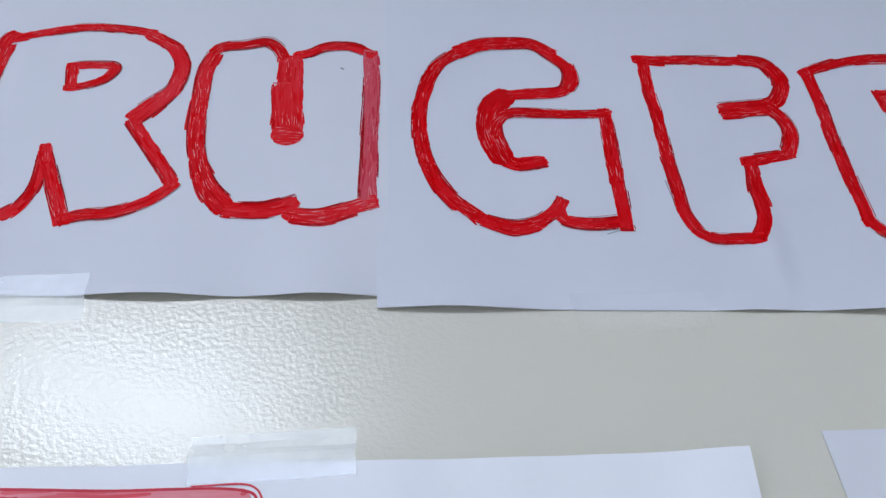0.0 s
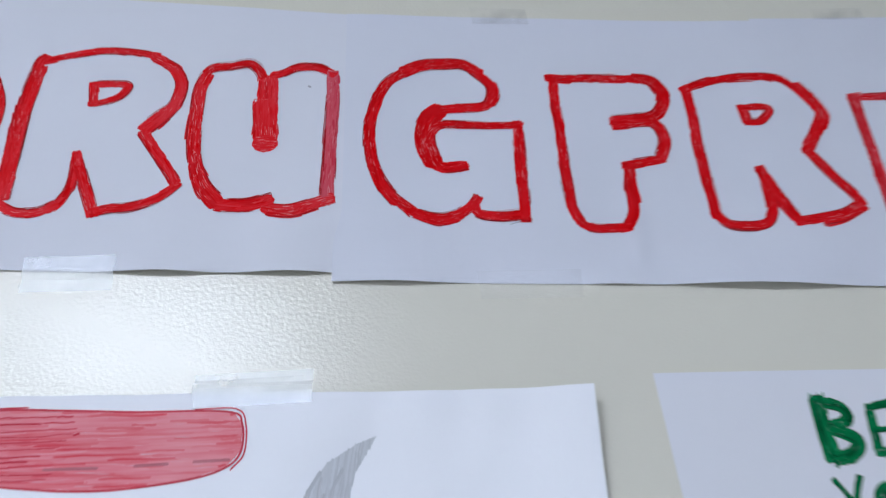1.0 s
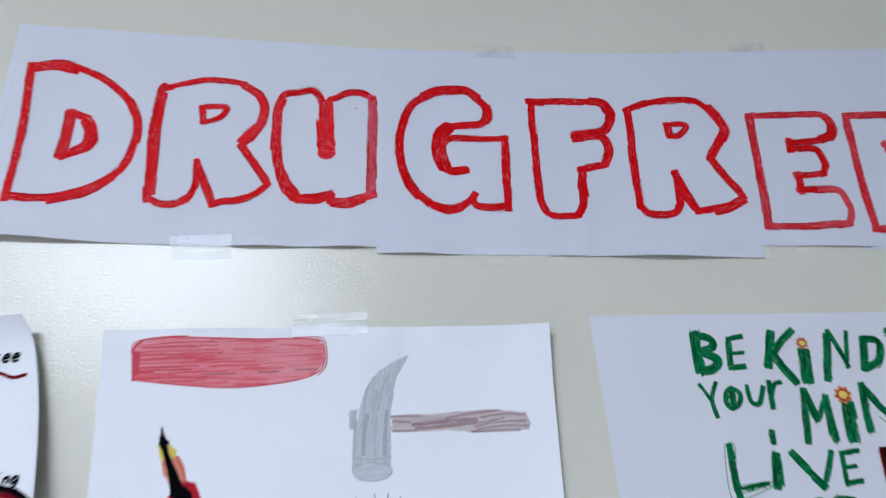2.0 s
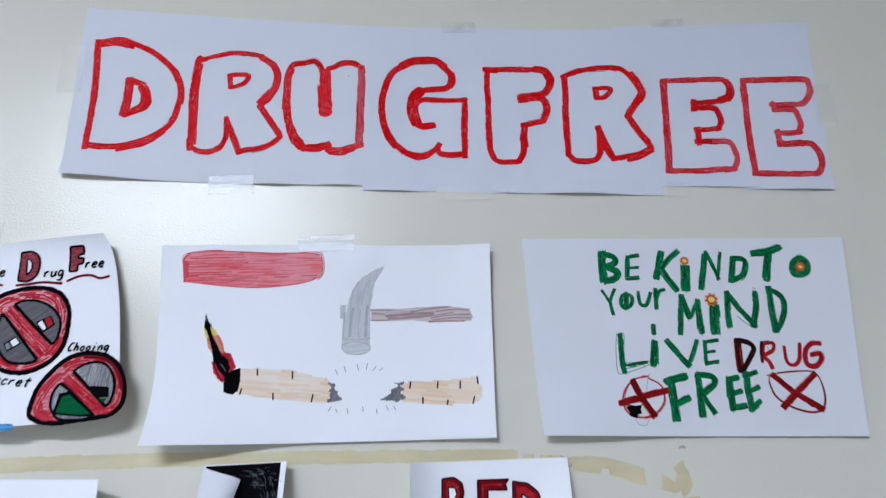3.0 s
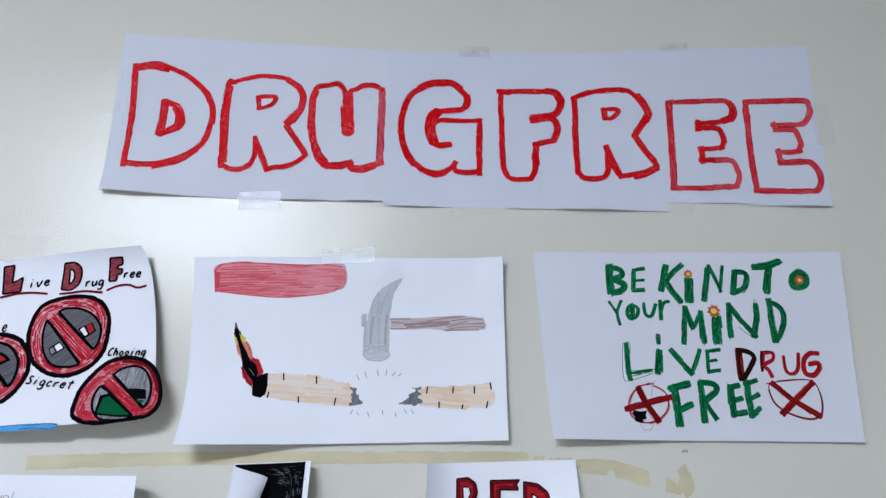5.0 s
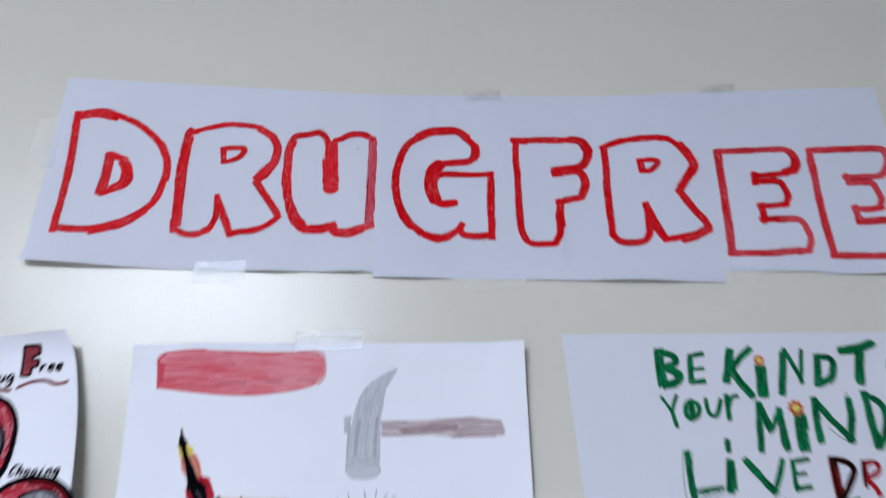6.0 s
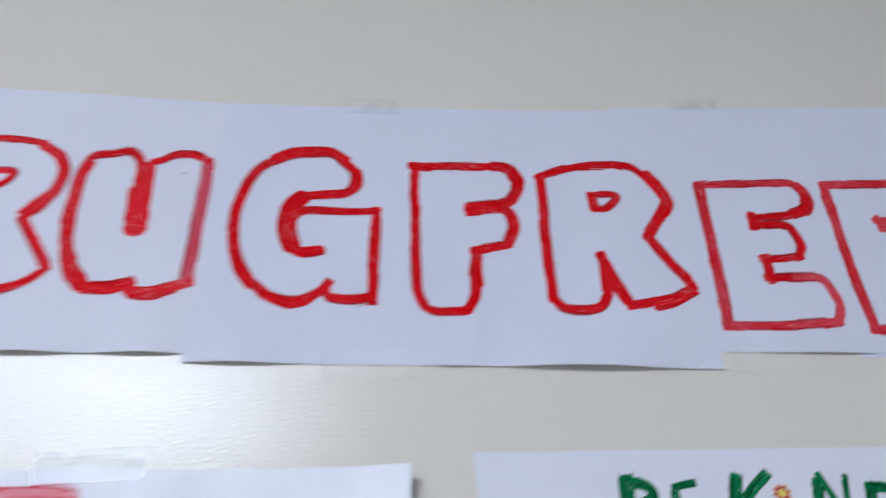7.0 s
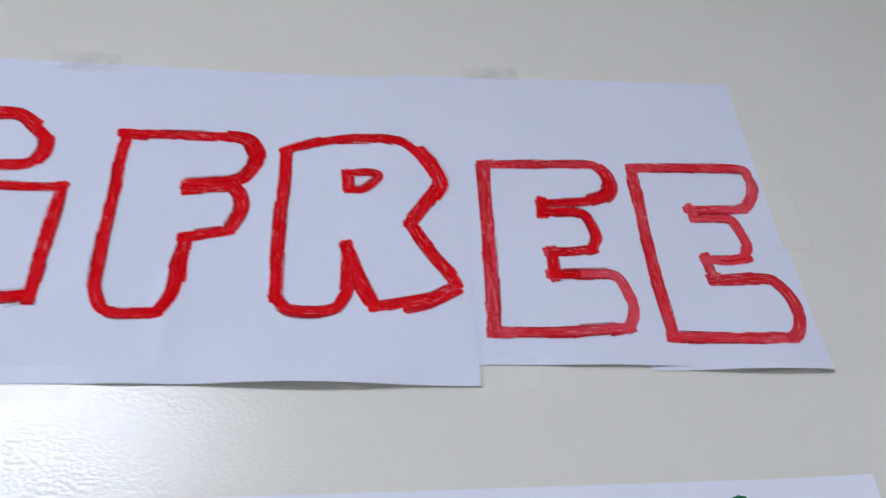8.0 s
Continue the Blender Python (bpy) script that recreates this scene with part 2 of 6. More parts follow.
BEIGE_CRAYON = pen("beige_pencil_hatching", (0.82, 0.58, 0.39), (0.85, 0.76, 0.69), 0.06, 0.62, (0.012, 0.09, 1.0), patch=18, thin=(0.42, 0.66, 0.85), fade=(0.2, 1.3))


# ---- building helpers ----
def part(name, bm, mat, parent, label=""):
    mesh = bpy.data.meshes.new(name)
    bm.to_mesh(mesh)
    bm.free()
    mesh.materials.append(mat)
    ob = new(name, mesh)
    ob.parent = parent
    return tagged(ob, label) if label else ob


def thing(name, label, category, at=(0, 0, 0), group="", kind=""):
    ob = new(name)
    ob.location = at
    return tagged(ob, label, category, group, kind)


def box(bm, x0, x1, y0, y1, z0, z1, bevel=0.0):
    made = bmesh.ops.create_cube(bm, size=1)["verts"]
    bmesh.ops.scale(bm, vec=(x1 - x0, y1 - y0, z1 - z0), verts=made)
    bmesh.ops.translate(bm, vec=((x0 + x1) / 2, (y0 + y1) / 2, (z0 + z1) / 2), verts=made)
    if bevel:
        edges = list({e for v in made for e in v.link_edges})
        bmesh.ops.bevel(bm, geom=edges, offset=bevel, segments=2, affect="EDGES")


def slab(name, mat, label, category, *sides):
    bm = bmesh.new()
    box(bm, *sides)
    mesh = bpy.data.meshes.new(name)
    bm.to_mesh(mesh)
    bm.free()
    mesh.materials.append(mat)
    return tagged(new(name, mesh), label, category, kind="structure")


LIFT = {}


def smooth(points, step=2.0):
    """Points about step apart on a soft curve through those given."""
    if len(points) == 2:
        points = [points[0], tuple((a + b) / 2 for a, b in zip(*points)), points[1]]
    p = [Vector(q) for q in points]
    p = [p[0] * 2 - p[1], *p, p[-1] * 2 - p[-2]]
    out = []
    for a, b, c, d in zip(p, p[1:], p[2:], p[3:]):
        count = max(2, int((c - b).length / step))
        for i in range(count):
            s = i / count
            out.append(0.5 * (2 * b + (c - a) * s + (2 * a - 5 * b + 4 * c - d) * s * s + (3 * b - a - 3 * c + d) * s ** 3))
    return [*out, p[-2]]


def oval(middle, a, b, turn=0.0, wobble=0.02, count=40):
    c, s = math.cos(radians(turn)), math.sin(radians(turn))
    out = []
    for i in range(count):
        t = 2 * math.pi * i / count
        k = 1 + wobble * math.sin(2 * t + 1.3) + wobble * 0.6 * math.sin(3 * t)
        x, z = a * k * math.cos(t), b * k * math.sin(t)
        out.append((middle[0] + x * c - z * s, middle[1] + x * s + z * c))
    return out


class Drawing:
    """Ink on a sheet: strokes and filled shapes in millimetres from the sheet's middle, joined into one part that follows the sheet."""

    def __init__(self, sheet, name, mat, layer=0, label="", rough=1.0, sketchy=None, under=None):
        self.sheet, self.name, self.mat, self.label, self.rough = sheet, name, mat, label, rough
        self.verts, self.faces, self.uvs, self.edges, self.cores = [], [], [], [], []
        self.hatching, self.shading, self.under = None, None, under
        self.ground, self.passes = 0.00016 + 0.00014 * layer, 0
        self.sketchy = name == "drawn_letter" and mat in (RED_PEN, RED_DEEP, RED_WORN, RED_PALE, GREEN_PEN, WORD_RED) if sketchy is None else sketchy

    def put(self, x, z, uv):
        self.verts.append((x / 1000, -LIFT[self.sheet.name](x, z) - self.ground - 0.0000024 * (self.passes % 32), z / 1000))
        self.uvs.append(uv)
        return len(self.verts) - 1

    def ribbon(self, line, width, ragged, square=0.72):
        """One pass of the pen along the line."""
        self.passes += 1
        base, run, rows = random.uniform(0, 900), 0.0, []
        total = sum((q - p).length for p, q in zip(line, line[1:]))
        for i, q in enumerate(line):
            ahead = (line[min(i + 1, len(line) - 1)] - line[max(i - 1, 0)])
            if ahead.length < 1e-6:
                ahead = Vector((1, 0))
            side = Vector((-ahead.y, ahead.x)).normalized()
            run += (q - line[i - 1]).length if i else 0
            near = min(1.0, min(run, total - run) / (0.5 * width))
            full = max(square if width < 13 else 0.4, math.sqrt(1 - (1 - near) ** 2))
            lean = noise.noise((base, run * 0.05, 3.1)) * 0.3 * ragged
            half = [width / 2 * full * (1 + 0.10 * noise.noise((base, run * 0.06, k * 7.7)))
                    + ragged * (0.30 * noise.noise((base, run * 0.45, k * 9.1)) + 0.16 * random.uniform(-1, 1)) for k in (0, 1)]
            cells = max(1, int(width / 4))
            row = []
            for c in range(cells + 1):
                across = -half[0] + (half[0] + half[1]) * c / cells + lean
                spot = q + side * across
                row.append(self.put(spot.x, spot.y, (base + run, across)))
            rows.append(row)
        for a, b in zip(rows, rows[1:]):
            for c in range(len(a) - 1):
                self.faces.append((a[c], b[c], b[c + 1], a[c + 1]))

    def along(self, line, first, last, off, drift):
        """A stretch of the line, moved sideways."""
        bit = []
        for i in range(first, last):
            ahead = line[min(i + 1, len(line) - 1)] - line[max(i - 1, 0)]
            if ahead.length > 1e-6:
                bit.append(line[i] + Vector((-ahead.y, ahead.x)).normalized() * (off + drift * (i - first)))
        return bit

    def stroke(self, points, width):
        if not self.sketchy or width < 2.4:
            line = smooth(points, 1.6 if width > 3 else 1.2)
            self.ribbon(line, width, self.rough * min(1.0, width / 5))
            return
        if self.mat in (RED_PEN, RED_DEEP, RED_WORN, RED_PALE):
            width += 0.5 * max(0.0, 6.4 - width) + 0.4
        a, b, y, z = (Vector(points[i]) for i in (0, 1, -2, -1))
        reach = width * (0.05 if width < 10 else 0.02)
        line = smooth([tuple(a + (a - b).normalized() * reach), *points, tuple(z + (z - y).normalized() * reach)], 1.6)
        scale = min(1.0, width / 6)
        self.cores.append((np.array([tuple(p) for p in line]), width))
        self.ribbon(line, width, self.rough * scale, 0.7)
        # short passes of the pen side by side, some of them past the edge
        for _ in range(max(2, int(len(line) * 1.6 * width / 24))):
            reach = random.randrange(5, 14)
            shy = 5 if width > 12 else 0
            first = random.randrange(shy, max(shy + 1, len(line) - reach + 2 - shy))
            wide = random.uniform(1.1, 2.3) * max(0.45, scale)
            side = random.uniform(-1, 1)
            off = side * (width / 2 - wide * 0.42) + (random.uniform(0.0, 0.9) * math.copysign(scale, side) if abs(side) > 0.75 else 0.0)
            bit = self.along(line, first, min(len(line), first + reach), off, random.uniform(-0.14, 0.14) * scale)
            if len(bit) > 3:
                self.ribbon(bit, wide, 0.22 * scale, 0.6)
        # slanting ends of strokes that make the rims saw-toothed
        for _ in range(len(line) // 3):
            reach = random.randrange(4, 8)
            first = random.randrange(0, max(1, len(line) - reach + 1))
            side = random.choice((-1, 1))
            bit = self.along(line, first, min(len(line), first + reach), side * (width / 2 - random.uniform(0.3, 0.9) * scale), side * random.choice((-1, 1)) * random.uniform(0.06, 0.24) * scale)
            if len(bit) > 3:
                self.ribbon(bit, random.uniform(0.7, 1.3) * max(0.5, scale), 0.15 * scale, 0.6)
        # thin darker lines at the rims
        for _ in range(max(2, len(line) // 5)):
            reach = random.randrange(7, 26)
            shy = 5 if width > 12 else 0
            first = random.randrange(shy, max(shy + 1, len(line) - reach + 4 - 2 * shy))
            if first + reach > len(line) - shy and width > 12:
                continue
            off = random.choice((-1, 1)) * (width / 2 + random.uniform(-0.8, 0.5) * scale)
            bit = self.along(line, first, min(len(line), first + reach), off, random.uniform(-0.04, 0.04) * scale)
            if len(bit) > 3:
                self.edges.append((bit, random.uniform(0.25, 0.6), len(self.cores) - 1))
        if self.mat is GREEN_PEN:
            self.dry_ends(line, width)

    def dry_ends(self, line, width):
        """Bristly ends past the stroke, and darker passes over it."""
        for tip, inner in ((line[0], line[min(4, len(line) - 1)]), (line[-1], line[max(-5, -len(line))])):
            out = (tip - inner).normalized()
            side = Vector((-out.y, out.x))
            for _ in range(max(2, int(width * 0.7))):
                start = tip - out * random.uniform(1.0, 4.0) + side * random.uniform(-0.5, 0.5) * width
                reach = random.uniform(1.4, 3.6) + random.uniform(0.3, 0.42) * width * 0.4
                lean = side * random.uniform(-0.12, 0.12)
                self.ribbon([start + (out + lean) * reach * k / 4 for k in range(5)], random.uniform(0.5, 1.2), 0.12, 0.5)
        if not self.shading:
            self.shading = Drawing(self.sheet, "crayon_shading", GREEN_SHADE, 0, "", 0.5, False)
            self.shading.ground = self.ground + 0.00009
        for _ in range(max(2, int(len(line) * width / 30))):
            reach = random.randrange(4, 12)
            first = random.randrange(0, max(1, len(line) - reach + 1))
            bit = self.along(line, first, min(len(line), first + reach), random.uniform(-0.42, 0.42) * width, random.uniform(-0.12, 0.12))
            if len(bit) > 3:
                self.shading.ribbon(bit, random.uniform(0.7, 2.0) * max(0.6, min(1.0, width / 6)), 0.25, 0.5)

    def open_rims(self):
        """The rim lines without their stretches inside another stroke."""
        out = []
        for line, width, own in self.edges:
            run = []
            for q in line:
                covered = any(k != own and np.hypot(*(core - (q.x, q.y)).T).min() < wide / 2 - 0.2 for k, (core, wide) in enumerate(self.cores))
                if covered:
                    if len(run) > 3:
                        out.append((run, width))
                    run = []
                else:
                    run.append(q)
            if len(run) > 3:
                out.append((run, width))
        return out

    def fill(self, points, step=1.0):
        """A filled outline, laid in narrow rows so that it bends with the sheet."""
        self.passes += 1
        count = len(points)
        low, high = min(p[1] for p in points), max(p[1] for p in points)
        rows = max(3, int((high - low) / step))

        def cuts(z):
            out = []
            for i in range(count):
                (x0, z0), (x1, z1) = points[i], points[(i + 1) % count]
                if (z0 <= z) != (z1 <= z):
                    out.append(x0 + (x1 - x0) * (z - z0) / (z1 - z0))
            return sorted(out)

        for r in range(rows):
            za, zb = low + (high - low) * r / rows, low + (high - low) * (r + 1) / rows
            a, b, m = cuts(za + 1e-4), cuts(zb + 1e-4) if r < rows - 1 else cuts(zb - 1e-4), cuts((za + zb) / 2)
            if len(a) != len(m):
                a = list(m)
            if len(b) != len(m):
                b = list(m)
            for k in range(0, len(m) - 1, 2):
                jag = 0.5 * self.rough
                low_jag, top_jag = ([jag * noise.noise((z * 0.8, side * 5.1, self.passes * 3.7)) + jag * 0.5 * noise.noise((z * 2.3, side * 5.1, 1.0))
                                     for side in (k, k + 1)] for z in (za, zb))
                a[k], a[k + 1], b[k], b[k + 1] = a[k] + low_jag[0], a[k + 1] + low_jag[1], b[k] + top_jag[0], b[k + 1] + top_jag[1]
                cells = max(1, int((m[k + 1] - m[k]) / 4))
                lower, upper = [], []
                for c in range(cells + 1):
                    xa = a[k] + (a[k + 1] - a[k]) * c / cells
                    xb = b[k] + (b[k + 1] - b[k]) * c / cells
                    lower.append(self.put(xa, za, (xa, za)))
                    upper.append(self.put(xb, zb, (xb, zb)))
                for c in range(cells):
                    self.faces.append((lower[c], lower[c + 1], upper[c + 1], upper[c]))

    def hatch(self, points, angle, gap, width, over=0.8):
        """Pencil hatching inside an outline: lines side by side at an angle, uneven at their ends."""
        if not self.hatching:
            self.hatching = Drawing(self.sheet, "crayon_hatching", self.mat, 0, "", self.rough, False)
            self.hatching.ground = self.ground + 0.00006
        turn, back = Matrix.Rotation(radians(-angle), 2), Matrix.Rotation(radians(angle), 2)
        p = [turn @ Vector(q) for q in points]
        z = min(q.y for q in p) + gap * 0.5
        while z < max(q.y for q in p):
            cuts = sorted(s.x + (e.x - s.x) * (z - s.y) / (e.y - s.y) for s, e in zip(p, p[1:] + p[:1]) if (s.y <= z) != (e.y <= z))
            for x0, x1 in zip(cuts[::2], cuts[1::2]):
                x0, x1 = x0 - random.uniform(-0.6, over), x1 + random.uniform(-0.6, over)
                while x1 - x0 > 2:
                    end = min(x1, x0 + random.uniform(12, 45))
                    wave = random.uniform(-0.4, 0.4)
                    line = [back @ Vector((x0 + (end - x0) * i / 6, z + wave * math.sin(i) + random.uniform(-0.15, 0.15))) for i in range(7)]
                    self.hatching.ribbon(smooth(line, 2.0), width * random.uniform(0.7, 1.2), 0.2)
                    x0 = end - random.uniform(-1.0, 2.0)
            z += gap * random.uniform(0.75, 1.25)

    def done(self):
        spots, order, kept = {}, [], []
        for v, uv in zip(self.verts, self.uvs):
            key = (round(v[0], 7), round(v[1], 7), round(v[2], 7), round(uv[0], 2))
            if key not in spots:
                spots[key] = len(kept)
                kept.append((v, uv))
            order.append(spots[key])
        self.verts, self.uvs = [v for v, _ in kept], [uv for _, uv in kept]
        self.faces = [[order[i] for i in f] for f in self.faces]
        self.faces = [f for f in self.faces if len(set(f)) == len(f)]
        mesh = bpy.data.meshes.new(self.name)
        mesh.from_pydata(self.verts, [], self.faces)
        layer = mesh.uv_layers.new(name="UVMap")
        for loop in mesh.loops:
            layer.data[loop.index].uv = self.uvs[loop.vertex_index]
        mesh.materials.append(self.mat)
        ob = new(self.name, mesh)
        ob.parent = self.under or self.sheet
        if self.label:
            tagged(ob, self.label)
        if self.hatching:
            self.hatching.under = ob
            tagged(self.hatching.done(), kind="stuff")
        if self.shading:
            self.shading.under = ob
            tagged(self.shading.done(), kind="stuff")
        if self.edges:
            over = Drawing(self.sheet, "pencil_line", GREEN_EDGE if self.mat is GREEN_PEN else EDGE_PEN, 2, "", 0.3, False, ob)
            for line, width in self.open_rims():
                over.ribbon(line, width, 0.25)
            tagged(over.done(), kind="stuff")
        return ob


def paper_sheet(name, label, middle, corners, lift, mat=None, tilt=0.0, group="", cells=(144, 88), edge=None):
    """A sheet held on the wall. middle and corners (top left, top right, bottom right, bottom left) in millimetres, lift in metres off the wall."""
    tl, tr, br, bl = [Vector(c) for c in corners]
    bm = bmesh.new()
    grids = []
    for back in (0, 1):
        rows = []
        for j in range(cells[1] + 1):
            v = j / cells[1]
            row = []
            for i in range(cells[0] + 1):
                u = i / cells[0]
                p = (bl * (1 - u) + br * u) * (1 - v) + (tl * (1 - u) + tr * u) * v
                if edge:
                    p = p + Vector(edge(u, v))
                row.append(bm.verts.new((p.x / 1000, -lift(p.x, p.y) + 0.00012 * back, p.y / 1000)))
            rows.append(row)
        grids.append(rows)
    for back, rows in enumerate(grids):
        for a, b in zip(rows, rows[1:]):
            for i in range(cells[0]):
                face = (a[i], a[i + 1], b[i + 1], b[i])
                bm.faces.new(face[::-1] if back else face)
    f, k = grids
    rim = [(f[0][i], k[0][i], k[0][i + 1], f[0][i + 1]) for i in range(cells[0])]
    rim += [(f[-1][i + 1], k[-1][i + 1], k[-1][i], f[-1][i]) for i in range(cells[0])]
    rim += [(f[j + 1][0], k[j + 1][0], k[j][0], f[j][0]) for j in range(cells[1])]
    rim += [(f[j][-1], k[j][-1], k[j + 1][-1], f[j + 1][-1]) for j in range(cells[1])]
    for face in rim:
        for edge_of_rim in bm.faces.new(face).edges:
            edge_of_rim.smooth = False
    mesh = bpy.data.meshes.new(name)
    bm.to_mesh(mesh)
    bm.free()
    for polygon in mesh.polygons:
        polygon.use_smooth = True
    mesh.materials.append(mat or PAPER)
    ob = new(name, mesh)
    ob.matrix_world = pose(middle[0] / 1000, 0, middle[1] / 1000, 0, -tilt, 0)
    LIFT[ob.name] = lift
    return tagged(ob, label, "paper sheet", group)


def hump(x, middle, half):
    """A soft bump, 1 in the middle and 0 at half a width away."""
    t = (x - middle) / half
    return (1 + math.cos(math.pi * t)) / 2 if abs(t) < 1 else 0.0


def ripple(x, z, seed):
    return noise.noise((x * 0.012, z * 0.012, seed)) * 0.0006 + 0.0005


def crumple(x, z, seed):
    """Shallow dents of a sheet that was handled."""
    return 0.0009 * (noise.noise((x * 0.034, z * 0.034, seed)) + 0.6 * abs(noise.noise((x * 0.016, z * 0.016, seed + 4.0)))) + 0.0006


# ---- the room ----
slab("wall_north", WALL, "cream gloss-painted wall with orange-peel roller texture", "wall", -2.6, 3.2, 0, 0.15, 0, 2.9)
# Added to close the room; their dark tones set how much light bounces back.
slab("wall_west", ROOM, "unseen side wall, greyed to weaken bounce light", "wall", -2.75, -2.6, -6.0, 0.15, 0, 2.9)
slab("wall_east", LOW_BOUNCE_EAST, "unseen side wall, kept dark to cut bounce light from the right", "wall", 3.2, 3.35, -6.0, 0.15, 0, 2.9)
slab("wall_south", ROOM, "unseen back wall, greyed to weaken bounce light", "wall", -2.75, 3.35, -6.15, -6.0, 0, 2.9)
slab("floor", FLOOR, "unseen floor, darkened to weaken bounce light", "floor", -2.75, 3.35, -6.15, 0.15, -0.1, 0)
slab("ceiling", CEILING, "unseen ceiling, greyed to weaken bounce light", "ceiling", -2.75, 3.35, -6.15, 0.15, 2.9, 3.0)


def ceiling_light(at):
    """A surface-mounted panel: shallow sheet-metal tray, rim and lit diffuser."""
    ob = thing("ceiling_light", "white surface-mounted ceiling panel light with a lit diffuser", "ceiling light", at)
    long, wide = PANEL
    bm = bmesh.new()
    box(bm, -long, long, -wide, wide, -0.07, 0.0, 0.006)
    part("housing", bm, METAL, ob)
    for x0, x1, y0, y1 in ((-long, long, -wide, -wide + 0.02), (-long, long, wide - 0.02, wide),
                           (-long, -long + 0.02, -wide + 0.021, wide - 0.021), (long - 0.02, long, -wide + 0.021, wide - 0.021)):
        bm = bmesh.new()
        box(bm, x0, x1, y0, y1, -0.084, -0.071, 0.003)
        part("rim", bm, METAL, ob)
    glow, nodes, links, shader = material("lit_diffuser")
    shader.inputs["Emission Color"].default_value = (*PANEL_COLOUR, 1)
    shader.inputs["Emission Strength"].default_value = PANEL_STRENGTH
    bm = bmesh.new()
    box(bm, -long + 0.022, long - 0.022, -wide + 0.022, wide - 0.022, -0.078, -0.072)
    part("diffuser", bm, glow, ob, "lit milky diffuser")


ceiling_light(LAMP_AT)


# ---- drawings of the sign poster, flowers and third row ----
GLYPH = {}
GLYPH["i"] = ((0.30, 0.0), (0.36, 1.0)), ((0.40, 1.42), (0.44, 1.55))
GLYPH["v"] = ((0.0, 1.0), (0.35, 0.0), (0.85, 1.1)),
GLYPH["e"] = ((0.10, 0.50), (0.75, 0.62), (0.62, 0.98), (0.30, 0.95), (0.08, 0.40), (0.40, 0.0), (0.85, 0.2)),
GLYPH["r"] = ((0.12, 1.0), (0.15, 0.0)), ((0.16, 0.6), (0.40, 0.95), (0.75, 0.9))
GLYPH["u"] = ((0.05, 1.0), (0.10, 0.2), (0.40, 0.0), (0.72, 0.4), (0.75, 1.0)), ((0.75, 1.0), (0.80, 0.0))
GLYPH["g"] = ((0.75, 0.9), (0.30, 1.0), (0.05, 0.5), (0.30, 0.05), (0.68, 0.35), (0.75, 0.9)), ((0.75, 0.95), (0.78, -0.3), (0.40, -0.75), (0.05, -0.5))
GLYPH["c"] = ((0.80, 0.85), (0.40, 1.0), (0.10, 0.5), (0.35, 0.0), (0.80, 0.15)),
GLYPH["t"] = ((0.45, 1.7), (0.40, 0.2), (0.70, 0.0)), ((0.0, 1.1), (0.90, 1.2))
GLYPH["h"] = ((0.10, 1.7), (0.12, 0.0)), ((0.12, 0.6), (0.45, 1.0), (0.70, 0.7), (0.75, 0.0))
GLYPH["o"] = ((0.45, 1.0), (0.08, 0.55), (0.40, 0.0), (0.78, 0.45), (0.45, 1.0)),
GLYPH["n"] = ((0.10, 1.0), (0.12, 0.0)), ((0.12, 0.6), (0.45, 1.0), (0.70, 0.7), (0.75, 0.0))
GLYPH["S"] = ((0.80, 1.5), (0.35, 1.6), (0.25, 1.15), (0.70, 0.7), (0.60, 0.1), (0.05, 0.15)),
GLYPH["C"] = ((0.85, 1.5), (0.35, 1.6), (0.05, 0.8), (0.30, 0.05), (0.85, 0.2)),


def handwriting(sheet, word, first, last, size, mat, width, slant=0.12):
    """A word in pen on a line from first to last, in millimetres."""
    d = Drawing(sheet, "written_word", mat, 3, "handwritten word " + word, 0.3)
    a, b = Vector(first), Vector(last)
    along = (b - a).normalized()
    up = Vector((-along.y, along.x))
    pitch = (b - a).length / len(word)
    for n, letter in enumerate(word):
        for line in GLYPH[letter]:
            d.stroke([tuple(a + along * (pitch * (n + 0.85 * x) + slant * size * z) + up * size * z) for x, z in line], width)
    d.done()


def patch_of(sheet, name, mat, layer, points, label="", under=None):
    """One filled shape with a hand-drawn outline."""
    d = Drawing(sheet, name, mat, layer, label, 0.3, None, under)
    d.fill(points)
    return d.done()


def line_of(sheet, name, mat, layer, points, width, label="", rough=0.4, under=None):
    d = Drawing(sheet, name, mat, layer, label, rough, None, under)
    d.stroke(points, width)
    return d.done()


def closed(points):
    """The soft closed curve through the points."""
    line = smooth([*points[-3:], *points, *points[:3]], 1.5)
    a, b = Vector(points[0]), Vector(points[-1])
    first = min(range(len(line) // 2), key=lambda i: (line[i] - a).length)
    last = min(range(len(line) // 2, len(line)), key=lambda i: (line[i] - a).length)
    return [tuple(p) for p in line[first:last]]


def outlined(sheet, name, label, mat, outline, holes, width):
    """A coloured-in block letter: body, paper showing in its holes, black contour."""
    body = patch_of(sheet, name, mat, 2, outline, label)
    for hole in holes:
        patch_of(sheet, "letter_gap", PAPER_B, 3, hole, "", body)
    d = Drawing(sheet, "letter_contour", BLACK_PEN, 4, "", 0.3, None, body)
    for line in (outline, *holes):
        for p, q in zip(line, line[1:] + line[:1]):
            d.stroke([p, q], width)
    d.done()


